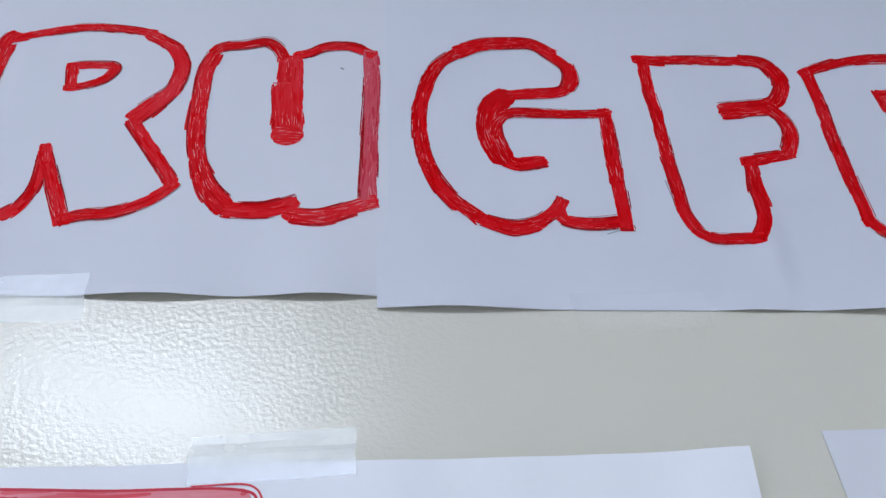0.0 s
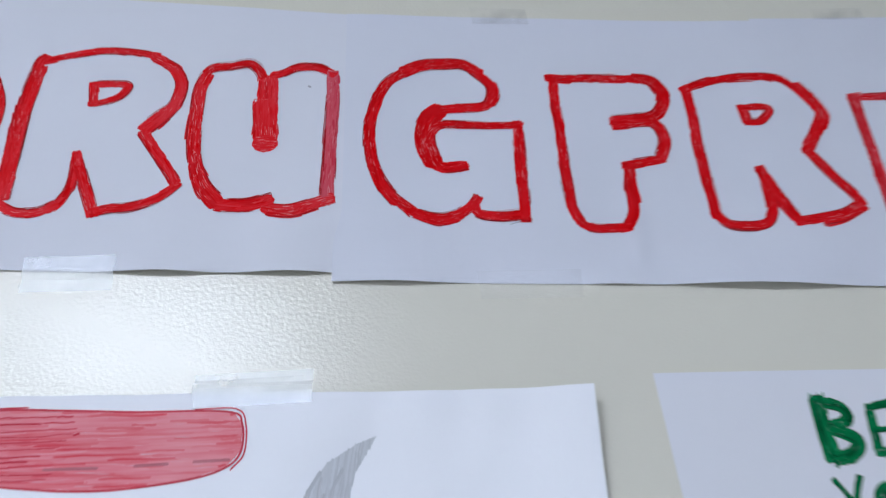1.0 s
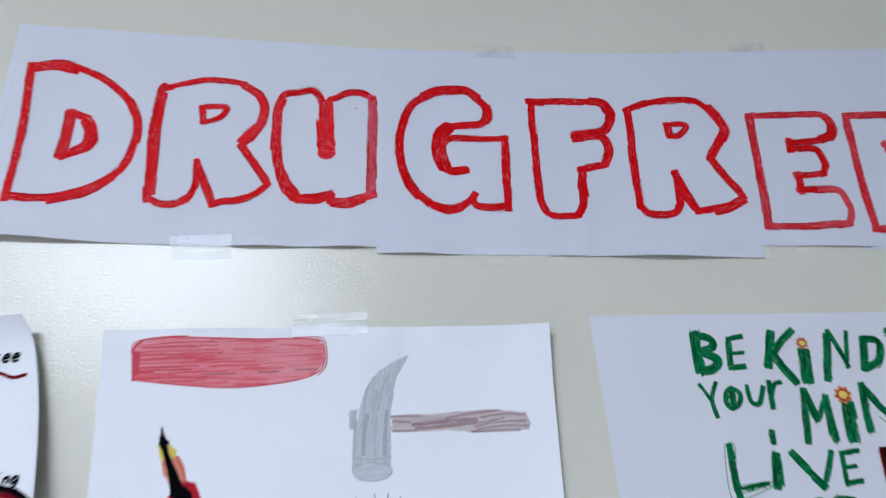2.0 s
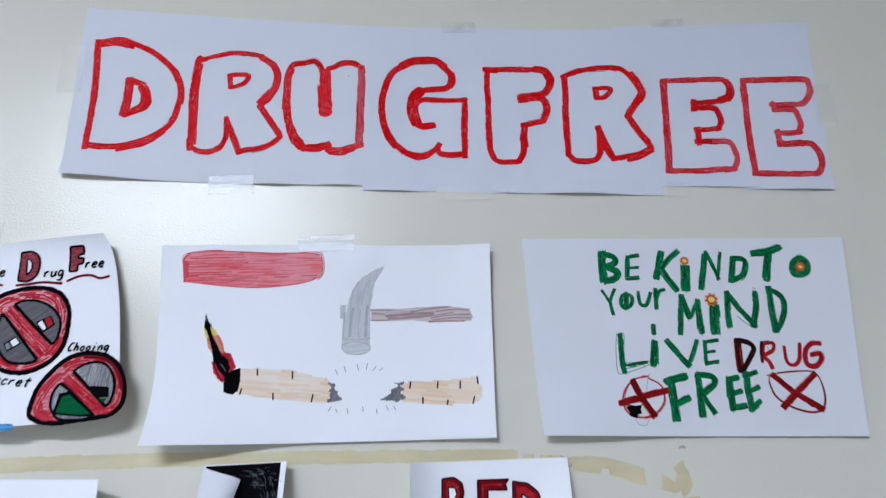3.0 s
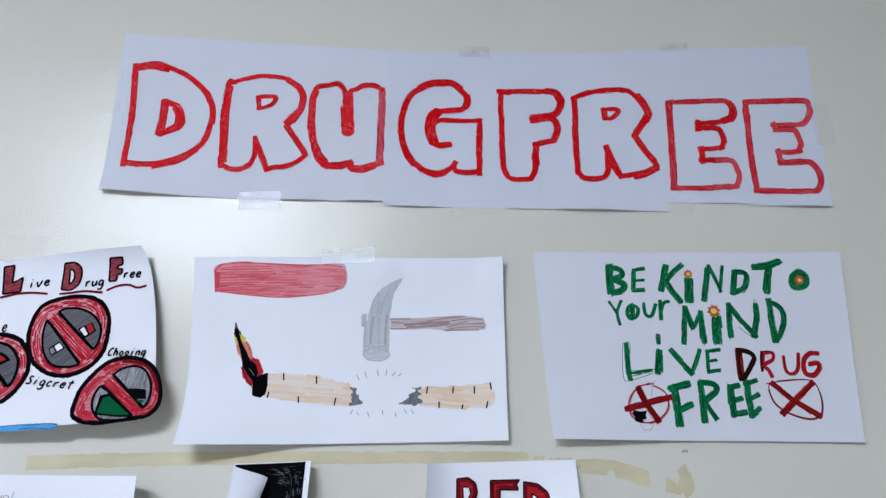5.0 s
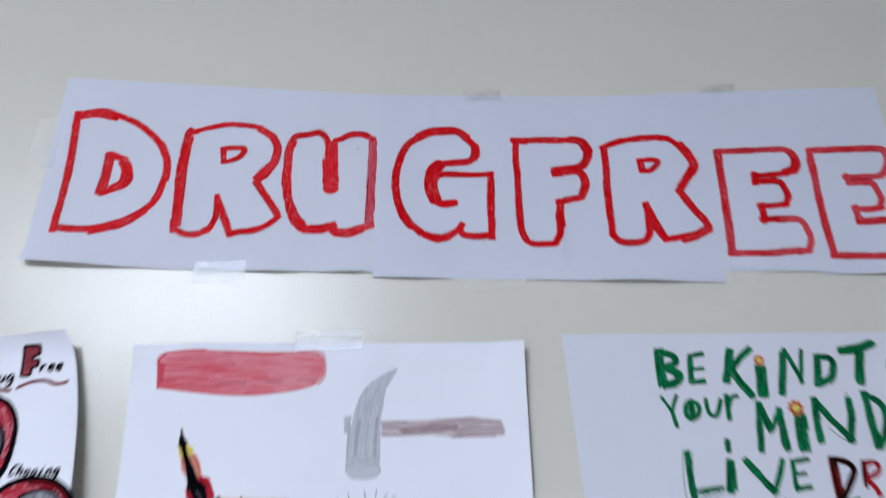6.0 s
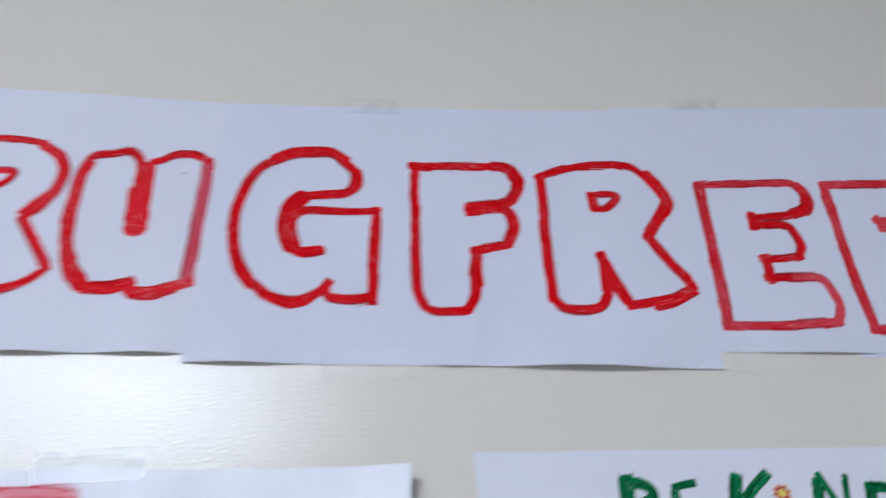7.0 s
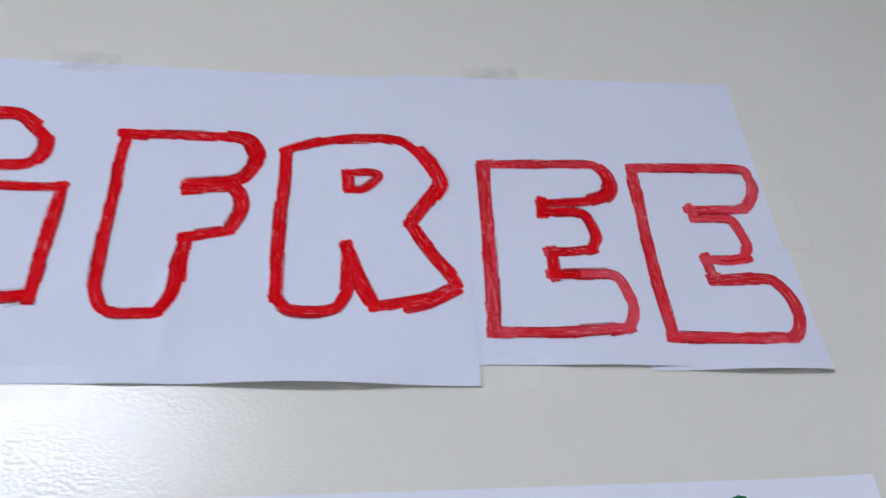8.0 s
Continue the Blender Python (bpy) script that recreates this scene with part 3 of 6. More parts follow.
def no_sign(sheet, label, outline, halves, rim, line, tilt=30, greys=None, bar=-49):
    """A prohibition sign: red ring and bar, two grey halves, every edge gone over in black."""
    outline = closed(outline)
    first, second = halves
    halves = [[tuple(p) for p in smooth(first[:-1])], [*second[:2], *(tuple(p) for p in smooth([*second[2:], second[0]])[:-1])]]
    d = Drawing(sheet, "sign_ring", SIGN_GROUND, 0, label, 0.3)
    d.fill(outline)
    ring = d.done()
    d = Drawing(sheet, "sign_bar", SIGN_RED, 0, "red bar drawn with long marker strokes", 0.3, None, ring)
    d.ground += 0.00003
    d.hatch([first[0], first[-2], second[2], second[0]], bar, 2.9, 2.5, 3.0)
    d.fill(oval(tuple((Vector(first[-1]) + Vector(second[1])) / 2), 0.8, 0.8))
    d.done()
    d = Drawing(sheet, "ring_stroke", SIGN_RED, 0, "", 0.3, None, ring)
    d.ground += 0.00010
    count = len(outline)
    middle = sum((Vector(p) for p in outline), Vector((0, 0))) / count
    for lane in range(5):
        k = random.randrange(count)
        end = k + count
        while k < end:
            reach = random.randrange(8, 26)
            run = [Vector(outline[i % count]) for i in range(k, min(end, k + reach))]
            depth = 2.4 + 2.3 * lane + random.uniform(-0.3, 0.3)
            run = [p + (middle - p).normalized() * (depth + 0.05 * n) for n, p in enumerate(run)]
            if len(run) > 3:
                d.ribbon(run, random.uniform(1.6, 2.4), 0.2)
            k += reach + random.choice((0, 1, 2, 3, 5))
    d.done()
    line_of(sheet, "sign_rim", BLACK_PEN, 1, outline + outline[:2], rim, "black rim", 1.6, ring)
    for half, grey_ink in zip(halves, greys or (SIGN_GREY, SIGN_GREY)):
        d = Drawing(sheet, "sign_half", grey_ink, 3, "grey half of the sign behind its bar", 0.3)
        d.fill(half)
        d.hatch(half, tilt, 1.4, 1.3, -0.2)
        grey = d.done()
        d = Drawing(sheet, "half_contour", BLACK_PEN, 5, "", 0.5, None, grey)
        for p, q in zip(half, half[1:] + half[:1]):
            d.stroke([p, q], line)
        d.done()


def draw_flowers(ob):
    patch_of(ob, "letter_middle", BROWN_FILL, 0, oval((128.3, 77.2), 8.2, 9.0), "brown middle of the letter o")
    for middle, size in (((-2.5, 81.8), 5.2), ((23.2, 37.8), 7.2), ((128.5, 76.7), 4.6)):
        d = Drawing(ob, "drawn_flower", ORANGE_PEN, 1, "small orange flower with a yellow middle", 0.4)
        for k in range(8):
            a = 2 * math.pi * k / 8 + 0.2
            d.fill(oval((middle[0] + size * 0.72 * math.cos(a), middle[1] + size * 0.72 * math.sin(a)), size * 0.36, size * 0.3, math.degrees(a), 0.05, 14))
        flower = d.done()
        d = Drawing(ob, "flower_petals", DARK_RED_PEN, 2, "", 0.4, None, flower)
        d.stroke(oval(middle, size * 0.62, size * 0.62, 0, 0.04, 16), size * 0.16)
        d.done()
        d = Drawing(ob, "flower_middle", YELLOW_PEN, 3, "", 0.3, None, flower)
        d.fill(oval(middle, size * 0.5, size * 0.5, 0, 0.04, 16))
        d.done()


def draw_note(ob):
    d = Drawing(ob, "pencil_writing", GREY_PENCIL, 0, "faint grey pencil writing", 0.3)
    d.stroke([(25, 86), (26, 80), (30, 79), (32.5, 86), (33, 79)], 0.8)
    d.stroke([(39.5, 85), (35.5, 86), (34.5, 81), (38.5, 80), (39.5, 85), (39, 75), (34.5, 74)], 0.8)
    d.stroke([(44, 90), (42.6, 81)], 0.9)
    d.stroke([(42.2, 79), (42, 78.2)], 0.9)
    d.done()


def inset(points, depth):
    """The outline moved inwards, towards the right of its way round."""
    out = []
    for a, b, c in zip(points[-1:] + points[:-1], points, points[1:] + points[:1]):
        first, second = (Vector(b) - Vector(a)).normalized(), (Vector(c) - Vector(b)).normalized()
        n, m = Vector((first.y, -first.x)), Vector((second.y, -second.x))
        out.append(tuple(Vector(b) + (n + m) * (depth / max(0.5, 1 + n.dot(m)))))
    return out


def draw_bed(ob):
    shapes = [("B", [(-52, 147), (-40, 148.4), (-32, 143), (-30, 133), (-33, 124.5), (-36.6, 118.7), (-29, 111), (-25, 101), (-25, 92), (-32, 84), (-52, 83)],
               [[(-45.7, 139), (-39, 138.4), (-37.2, 132.6), (-39.6, 126.8), (-45, 123.8)], [(-45.5, 112), (-38, 110), (-35, 101), (-39, 93), (-45.5, 91)]]),
              ("E", [(-16.4, 145.7), (15, 147), (11.7, 142.4), (13.4, 136.6), (-6, 136.4), (-6.3, 119), (11.8, 116.8), (8.7, 111.6), (11.7, 107.6), (-6.5, 105), (-6.6, 93), (13, 92), (12, 84), (-15.6, 83)], []),
              ("D", [(19, 145), (34, 143), (44, 135), (48.4, 120.6), (47.7, 100.5), (40, 87), (18.7, 83)], [[(28, 133), (36.4, 127.4), (41, 116), (39, 106), (36, 96), (28.5, 93)]])]
    for letter, outline, holes in shapes:
        d = Drawing(ob, "block_letter", WORD_RED, 0, "red capital letter " + letter + " with black contour", 0.3)
        d.fill(outline)
        body = d.done()
        d = Drawing(ob, "letter_rim", MAROON_PEN, 1, "darker red rim inside the contour", 0.2, None, body)
        line = inset(outline, 1.6)
        for p, q in zip(line, line[1:] + line[:1]):
            d.stroke([p, q], 2.8)
        d.done()
        d = Drawing(ob, "inner_line", BLACK_PEN, 2, "", 0.2, None, body)
        line = inset(outline, 3.4)
        for p, q in zip(line, line[1:] + line[:1]):
            d.stroke([p, q], 0.6)
        d.done()
        for hole in holes:
            d = Drawing(ob, "letter_gap", PAPER_B, 3, "", 1.0, None, body)
            d.fill(hole)
            d.done()
        d = Drawing(ob, "letter_contour", BLACK_PEN, 4, "", 0.3, None, body)
        for line in (outline, *holes):
            for p, q in zip(line, line[1:] + line[:1]):
                d.stroke([p, q], 1.5)
        d.done()
    d = Drawing(ob, "drawn_ghost", BLACK_PEN, 0, "small ghost outline in black pen", 0.3)
    d.stroke([(-76, 98), (-74, 105), (-69.7, 109.2), (-65.6, 119.6), (-60.8, 124.8), (-57, 119.7), (-57.7, 112.8), (-61.8, 101.3), (-66, 92)], 1.0)
    for spot in ((-63.5, 117), (-59.8, 116.5), (-61.5, 111.5)):
        d.fill(oval(spot, 0.8, 1.2, 10, 0, 10))
    d.fill(oval((-75.5, 104), 1.8, 2.2, 0, 0.1, 10))
    d.done()


def draw_dark(ob):
    d = Drawing(ob, "black_colouring", BLACK_PEN, 0, "solid black marker colouring", 0.5)
    d.fill([(-40, 159), (36, 163), (39, -150), (-28, -150)])
    d.done()
    d = Drawing(ob, "pale_hatching", SCRATCH, 1, "pale gaps between the black marker strokes", 0.3)
    for x, z, lean, count in ((4, 152, -8, 7), (20, 154, -6, 8), (14, 140, -20, 9), (25, 144, -70, 8), (22, 130, -62, 9), (30, 134, -75, 8), (24, 116, -55, 7), (10, 148, -10, 6), (31, 150, -12, 5)):
        for k in range(count):
            p = Vector((x + random.uniform(-6, 6), z + random.uniform(-4, 4)))
            turn = radians(lean + random.uniform(-14, 14))
            way = Vector((math.cos(turn), math.sin(turn))) * random.uniform(1.5, 4.5)
            bow = Vector((-way.y, way.x)) * random.uniform(-0.15, 0.15)
            d.stroke([tuple(p - way), tuple(p + bow), tuple(p + way)], random.uniform(0.25, 0.7))
    d.fill(oval((31, 152), 1.3, 0.8, 0, 0.1, 8))
    d.done()
    d = Drawing(ob, "pale_disc", SIGN_GREY_THIN, 1, "pale grey round shape left in the black", 0.6)
    d.fill(oval((4, 90), 17, 15, 8, 0.05))
    d.done()


def draw_signs(ob):
    outlined(ob, "block_letter", "maroon capital letter L with a black contour", MAROON_FILL, [(0.1, 92.5), (7, 92.7), (12.5, 92.9), (11.3, 83), (10.8, 72.1), (16.9, 74.6), (22.7, 77.4), (21.9, 68.8), (21.1, 60.3), (9.8, 60.2), (1.3, 59.8), (0.6, 76.4)], [], 2.1)
    outlined(ob, "block_letter", "maroon capital letter D with a black contour", MAROON_FILL, [(71.3, 87.6), (82.5, 87.5), (88.5, 83.6), (90.8, 78.3), (90.5, 69.8), (88.3, 61.4), (82.7, 56.4), (77.9, 54.9), (68.3, 56.9), (69.2, 71.2)], [[(77, 79.3), (80, 79.7), (82.5, 75.3), (82.3, 69.1), (80.1, 64.6), (76.8, 62.9)]], 2.1)
    outlined(ob, "block_letter", "maroon capital letter F with a black contour", MAROON_FILL, [(123.2, 87.5), (137.3, 87.2), (136.9, 79.2), (131.2, 78.3), (131.1, 74.5), (136.4, 74.6), (135.6, 68.4), (130.5, 68.1), (130.1, 60.5), (122, 60.6), (122.2, 74.3)], [], 2.1)
    handwriting(ob, "ive", (30.1, 63.7), (55.9, 64.4), 6.2, BLACK_PEN, 2.1, 0.15)
    handwriting(ob, "rug", (95.1, 57.4), (117.2, 56.8), 6.2, BLACK_PEN, 2.1, 0.15)
    handwriting(ob, "ree", (137.6, 63.1), (158.5, 62.4), 6.2, BLACK_PEN, 2.2, 0.15)
    handwriting(ob, "Sigcret", (39, -47.2), (91.7, -59.2), 5.5, BLACK_PEN, 1.9, 0.3)
    handwriting(ob, "Chooing", (125.8, -26.4), (167.5, -30.2), 5.2, BLACK_PEN, 1.9, 0.3)
    handwriting(ob, "e", (5, 15), (12, 15), 7.4, BLACK_PEN, 1.9)
    line_of(ob, "underline", MAROON_PEN, 3, [(-4.1, 56), (5.4, 56.8), (19.6, 58.4), (36.6, 57.2), (52.9, 54)], 2.7)
    line_of(ob, "underline", MAROON_PEN, 3, [(66.3, 52.2), (78.6, 51.7), (96, 51.8), (115.7, 48.1)], 2.7)
    line_of(ob, "underline", MAROON_PEN, 3, [(119.6, 50), (131.2, 54.1), (143.9, 54.3), (154.2, 49.9), (164.3, 51.3)], 2.7)
    no_sign(ob, "round sign crossing out a cigarette", [(37.3, -4.6), (36.6, 14.3), (43.6, 34.6), (56, 44), (79, 46.9), (101.5, 44.3), (116.6, 34.7), (123.8, 19.9), (125.2, 4.5), (122.2, -17.1), (114.4, -30.3), (101.3, -39.6), (82.7, -43.5), (63.9, -39.1), (51.2, -30.6), (42.4, -19.5)],
            [[(67.4, 30.8), (77.7, 33.6), (92.6, 31.2), (106.8, 22.7), (115.4, 10.9), (117.1, 0.5), (114.9, -11.2), (110.1, -17.7), (92.7, 0.7)], [(54.9, 22.3), (60.2, 17.3), (97, -32.2), (86.5, -34.3), (70.1, -31.6), (61, -24.2), (54.7, -11.6), (52.5, 6.1)]], 4.8, 3.5, 30)
    patch_of(ob, "cigarette_outline", BLACK_PEN, 7, [(91.6, 8.4), (106.8, 14), (112, 3.2), (100.4, -3.8), (95.6, 1.3)])
    patch_of(ob, "cigarette_end", DARK_RED_PEN, 8, [(100.1, 11.1), (106.1, 12.6), (110, 4.2), (104.9, 0.6)])
    patch_of(ob, "cigarette_paper", PAPER_B, 8, [(93.9, 6.8), (98.1, 9.6), (103.2, 0.4), (100, -1.2)])
    patch_of(ob, "cigarette_outline", BLACK_PEN, 7, [(60.3, -10.8), (72.5, -4.3), (79.1, -12.6), (64.5, -19.7)])
    patch_of(ob, "cigarette_paper", PAPER_B, 8, [(67.2, -9.1), (72.6, -6.1), (77.1, -12.1), (70.7, -15)])
    patch_of(ob, "cigarette_filter", DARK_GREY_CRAYON, 8, [(61.8, -11.5), (65.9, -10), (69.3, -15.6), (64.8, -18)])
    no_sign(ob, "egg-shaped sign crossing out a chewing pouch", [(93.9, -86.1), (95.4, -74.7), (100.2, -61.2), (110.9, -47.4), (125.4, -35.2), (143, -30.6), (161.1, -33.7), (174.9, -43.3), (182.7, -58.5), (185.2, -74.8), (183.1, -86.6), (175.5, -94.2), (163, -97.2), (141, -97.7), (121.4, -98.3), (106.5, -95.5), (98.1, -91.2)],
            [[(134, -48.2), (143.7, -42.6), (157.3, -41.2), (167.9, -47), (174.1, -59.2), (175.1, -71.1), (172.5, -81.9), (168.1, -87.7), (152.6, -72.6)], [(122, -58.9), (129.8, -65.2), (157.3, -95.6), (145.4, -97.8), (126.2, -95.7), (118.2, -89.2), (114.2, -79), (116.2, -67.1)]], 4.8, 3.5, 80, (SIGN_GREY_THIN, SIGN_GREY_THIN), -45)
    line_of(ob, "ring_shade", MAROON_PEN, 2, [(142.6, -34.6), (160.4, -37.4), (172.5, -46.4), (180, -60), (182.5, -73)], 3.4, "dark red marker over the ring", 1.4)
    patch_of(ob, "pouch_edge", BLACK_PEN, 7, [(146.6, -64.7), (160, -66.1), (170.2, -68.3), (170.4, -78.5), (157.4, -77.2)])
    patch_of(ob, "pouch_side", GREEN_FILL, 8, [(160.1, -78.3), (169.1, -78.8), (167.3, -82.5), (163.9, -81.6)], "dark green side of the drawn pouch")
    patch_of(ob, "pouch_outline", BLACK_PEN, 7, [(122.3, -69.1), (132.2, -68.3), (158.6, -96), (143.2, -94.8), (117.3, -89.3)])
    patch_of(ob, "pouch_front", GREEN_FILL, 8, [(125.9, -71.7), (132.1, -71.6), (154.1, -93.3), (140.8, -92.4), (120.3, -87.9)], "green front of the drawn pouch")
    no_sign(ob, "round sign crossing out a drawing", oval((-3, -27), 42.4, 41.4, -6),
            [[(-19, 2), (0, 3.5), (17, -3), (27, -17), (28.5, -30), (24, -45), (19.5, -48), (0, -24)], [(-25, -5), (-10, -25), (12, -54.5), (0, -58), (-18, -54), (-31, -40), (-34, -25), (-31, -12)]], 5.2, 4.3)
    patch_of(ob, "crossed_shape", BLACK_PEN, 7, [(2, -5), (14, -12), (20, -19), (8, -24), (2, -21)])
    patch_of(ob, "crossed_shape", DARK_RED_PEN, 8, [(5, -10), (11, -14), (15, -18), (8, -20), (5, -18)])
    line_of(ob, "blue_band", BLUE_PEN, 3, [(-28.6, -90.3), (-1.9, -91.9), (24.8, -93.4), (51.9, -94.6), (79.3, -96.9)], 6.2, "bright blue marker band along the foot", 1.8)
    line_of(ob, "band_edge", BLACK_PEN, 4, [(-29.1, -87.5), (-2.3, -89.4), (24.4, -90.6), (37.9, -91), (51.6, -92.6), (65.3, -92.8), (79.7, -95.4)], 0.7)
    line_of(ob, "band_edge", BLACK_PEN, 4, [(38.5, -95.6), (52, -95.8), (65.7, -98), (80.1, -98.1)], 0.5)


def draw_first_banner_letters(ob):
    d = Drawing(ob, "drawn_letter", RED_PEN, 0, "red outlined capital letter D")
    d.stroke([(-147, 66), (-124, 71), (-104, 66), (-78, 53), (-58, 35), (-48, 18), (-44, 2), (-45, -14), (-49, -33), (-60, -47), (-82, -60), (-111, -68), (-144, -67)], 6.2)
    d.stroke([(-144, -69), (-143, -23), (-144, 15), (-148, 68)], 6.6)
    d.stroke([(-105, 20), (-104, -3), (-106, -28)], 9.0)
    d.stroke([(-105, 19), (-87, 10), (-81, -3), (-83, -17), (-106, -28)], 6.2)
    d.stroke([(-92, 9), (-86, -2), (-88, -15), (-98, -22)], 4.6)
    d.stroke([(-58, -48), (-80, -63), (-108, -71)], 4.0)
    d.stroke([(-144, 63), (-124, 66.5), (-106, 62)], 4.0)
    d.done()
    d = Drawing(ob, "drawn_letter", RED_PEN, 0, "red outlined capital letter R")
    d.stroke([(-26, 46), (-11, 52), (8, 57), (28, 57), (47, 54)], 4.4)
    d.stroke([(45, 53), (58, 44), (66, 32), (67, 21), (64, 10), (56, 1), (48, -9)], 7.5)
    d.stroke([(48, -11), (59, -27), (74, -49)], 6.7)
    d.stroke([(76, -50), (66, -60), (52, -67), (39, -69), (28, -72)], 4.5)
    d.stroke([(30, -73), (22, -55), (12, -32)], 6.0)
    d.stroke([(12, -32), (13, -52), (9, -64), (3, -71)], 4.9)
    d.stroke([(10, 27), (13, 12)], 4.7)
    d.stroke([(8, 27), (20, 28), (32, 27), (28, 18), (17, 12), (10, 11)], 3.2)
    d.stroke([(8, -66), (-2, -72), (-15, -72), (-26, -66)], 4.8)
    d.stroke([(-26, -69), (-28, -35), (-30, 7), (-28, 44), (-24, 51)], 6.3)
    d.stroke([(-23, -62), (-24.5, -33), (-26.5, 7), (-25, 40)], 4.4)
    d.stroke([(66, 26), (64, 8), (58, -2), (50.5, -11)], 6.0)
    d.stroke([(14, -38), (11.5, -28)], 4.0)
    d.done()
    upright = [(165, 43), (166, 13), (166, -14), (166, -39), (166, -62)]
    d = Drawing(ob, "drawn_letter", RED_PEN, 0, "red outlined capital letter U")
    d.cores.append((np.array([tuple(p) for p in smooth(upright)]), 9.0))
    d.stroke([(82, 38), (79, 25), (79, 8), (80, -11), (82, -27), (86, -40), (92, -52), (101, -62)], 8.1)
    d.stroke([(81, 39), (86, 44), (97, 46), (108, 49), (114, 45), (119, 37)], 5.5)
    d.stroke([(100, -65), (112, -65), (122, -64), (133, -60)], 8.0)
    d.stroke([(128, -66), (136, -68), (145, -68), (154, -65), (163, -61), (170, -59)], 7.6)
    d.stroke([(124, 39), (131, 41), (139, 46), (149, 48), (157, 47), (166, 41)], 5.9)
    d.stroke([(122, 38), (123, 26), (124, 11)], 13.0)
    d.stroke([(122, 17), (124, -3), (125, -17)], 15.6)
    d.fill(oval((125, -18), 7.9, 7.2, 0, 0.03))
    d.stroke([(83, -36), (89, -53), (99, -66)], 5.0)
    d.stroke([(132, -69.5), (146, -71), (160, -65)], 4.0)
    d.done()
    strokes = d.cores
    d = Drawing(ob, "drawn_letter", RED_PALE, 0, "paler upright of the letter U")
    d.cores.extend(strokes[1:])
    d.stroke(upright, 7.7)
    d.done()
    d = Drawing(ob, "ink_dot", GREY_PENCIL, 0, "small dark speck")
    d.stroke([(149, 31), (150, 30), (151, 30)], 1.2)
    d.done()


def draw_middle_banner_letters(ob):
    d = Drawing(ob, "stray_line", GREY_PENCIL, 0, "stray grey pencil line")
    d.stroke([(-64, -69), (-58, -67), (-51, -65)], 0.5)
    d.done()
    d = Drawing(ob, "stray_line", GREY_PENCIL, 0, "stray grey pencil line")
    d.stroke([(-30, -36), (-29, -44), (-28, -50)], 0.6)
    d.done()
    d = Drawing(ob, "drawn_letter", RED_DEEP, 0, "red outlined capital letter G")
    d.stroke([(-89, -25), (-102, -28), (-110, -23), (-115, -8)], 7.4)
    d.stroke([(-109, -26), (-115, -10), (-115, 4), (-110, 15), (-102, 20)], 12.9)
    d.stroke([(-107, 19), (-95, 21), (-77, 23), (-71, 29), (-70, 41), (-78, 51), (-88, 59), (-101, 59), (-117, 57), (-130, 50)], 6.7)
    d.stroke([(-128, 52), (-141, 40), (-148, 21), (-151, 1), (-150, -19), (-145, -36), (-136, -50), (-123, -61)], 7.0)
    d.stroke([(-126, -60), (-110, -65), (-97, -63), (-87, -56), (-83, -49)], 6.2)
    d.stroke([(-85, -55), (-83, -61), (-70, -63), (-53, -61)], 5.9)
    d.stroke([(-54, -65), (-54, -30), (-54, 9)], 6.6)
    d.stroke([(-52, 8), (-75, 7), (-103, 7), (-111, 1), (-114, -8)], 4.8)
    d.stroke([(-131, 53), (-117, 60.5), (-101, 62.5), (-88, 61.5), (-76, 53)], 4.4)
    d.stroke([(-69, 44), (-67.5, 33), (-71, 25)], 4.2)
    d.stroke([(-149, -24), (-144, -41), (-134, -55)], 5.0)
    d.stroke([(-122, -63), (-108, -68), (-96, -65)], 4.0)
    d.done()
    d = Drawing(ob, "drawn_letter", RED_DEEP, 0, "red outlined capital letter F")
    d.stroke([(-31, 50), (-14, 50), (10, 51), (32, 52)], 6.3)
    d.stroke([(29, 52), (42, 50), (48, 41), (49, 32), (43, 21), (36, 17)], 8.4)
    d.stroke([(10, 12), (25, 14), (40, 16)], 11.0)
    d.stroke([(31, 54), (44, 51.5), (50.5, 42), (51, 31)], 4.6)
    d.stroke([(37, 15), (42, 8), (44, -2), (41, -12), (38, -18)], 7.7)
    d.stroke([(41, -17), (28, -20), (13, -23)], 5.1)
    d.stroke([(17, -22), (15, -38), (15, -50), (14, -60), (9, -70)], 7.1)
    d.stroke([(11, -70), (-5, -71), (-15, -70), (-21, -66)], 4.9)
    d.stroke([(-19, -68), (-24, -56), (-25, -39), (-26, -19), (-26, 6), (-27, 26), (-26, 49)], 6.2)
    d.done()
    d = Drawing(ob, "drawn_letter", RED_DEEP, 0, "red outlined capital letter R")
    d.stroke([(63, 42), (77, 48), (98, 54), (118, 56), (136, 54), (147, 45)], 5.7)
    d.stroke([(145, 48), (156, 31), (158, 22), (152, 11), (139, -10)], 7.7)
    d.stroke([(139, -7), (151, -28), (160, -40), (166, -51)], 7.1)
    d.stroke([(166, -48), (152, -57), (137, -61), (117, -65)], 6.1)
    d.stroke([(120, -66), (112, -49), (103, -24)], 6.7)
    d.stroke([(104, -24), (105, -46), (104, -57), (98, -66), (85, -68), (73, -66), (66, -57)], 5.9)
    d.stroke([(67, -61), (66, -33), (66, -6), (67, 19), (67, 44)], 6.3)
    d.stroke([(104, 13), (104, 29)], 5.1)
    d.stroke([(102, 27), (117, 28), (122, 25), (113, 15), (102, 15)], 3.7)
    d.stroke([(148, 50), (158, 34), (161, 22), (155, 11)], 4.8)
    d.stroke([(166, -52), (151, -60.5), (136, -64.5)], 5.0)
    d.done()


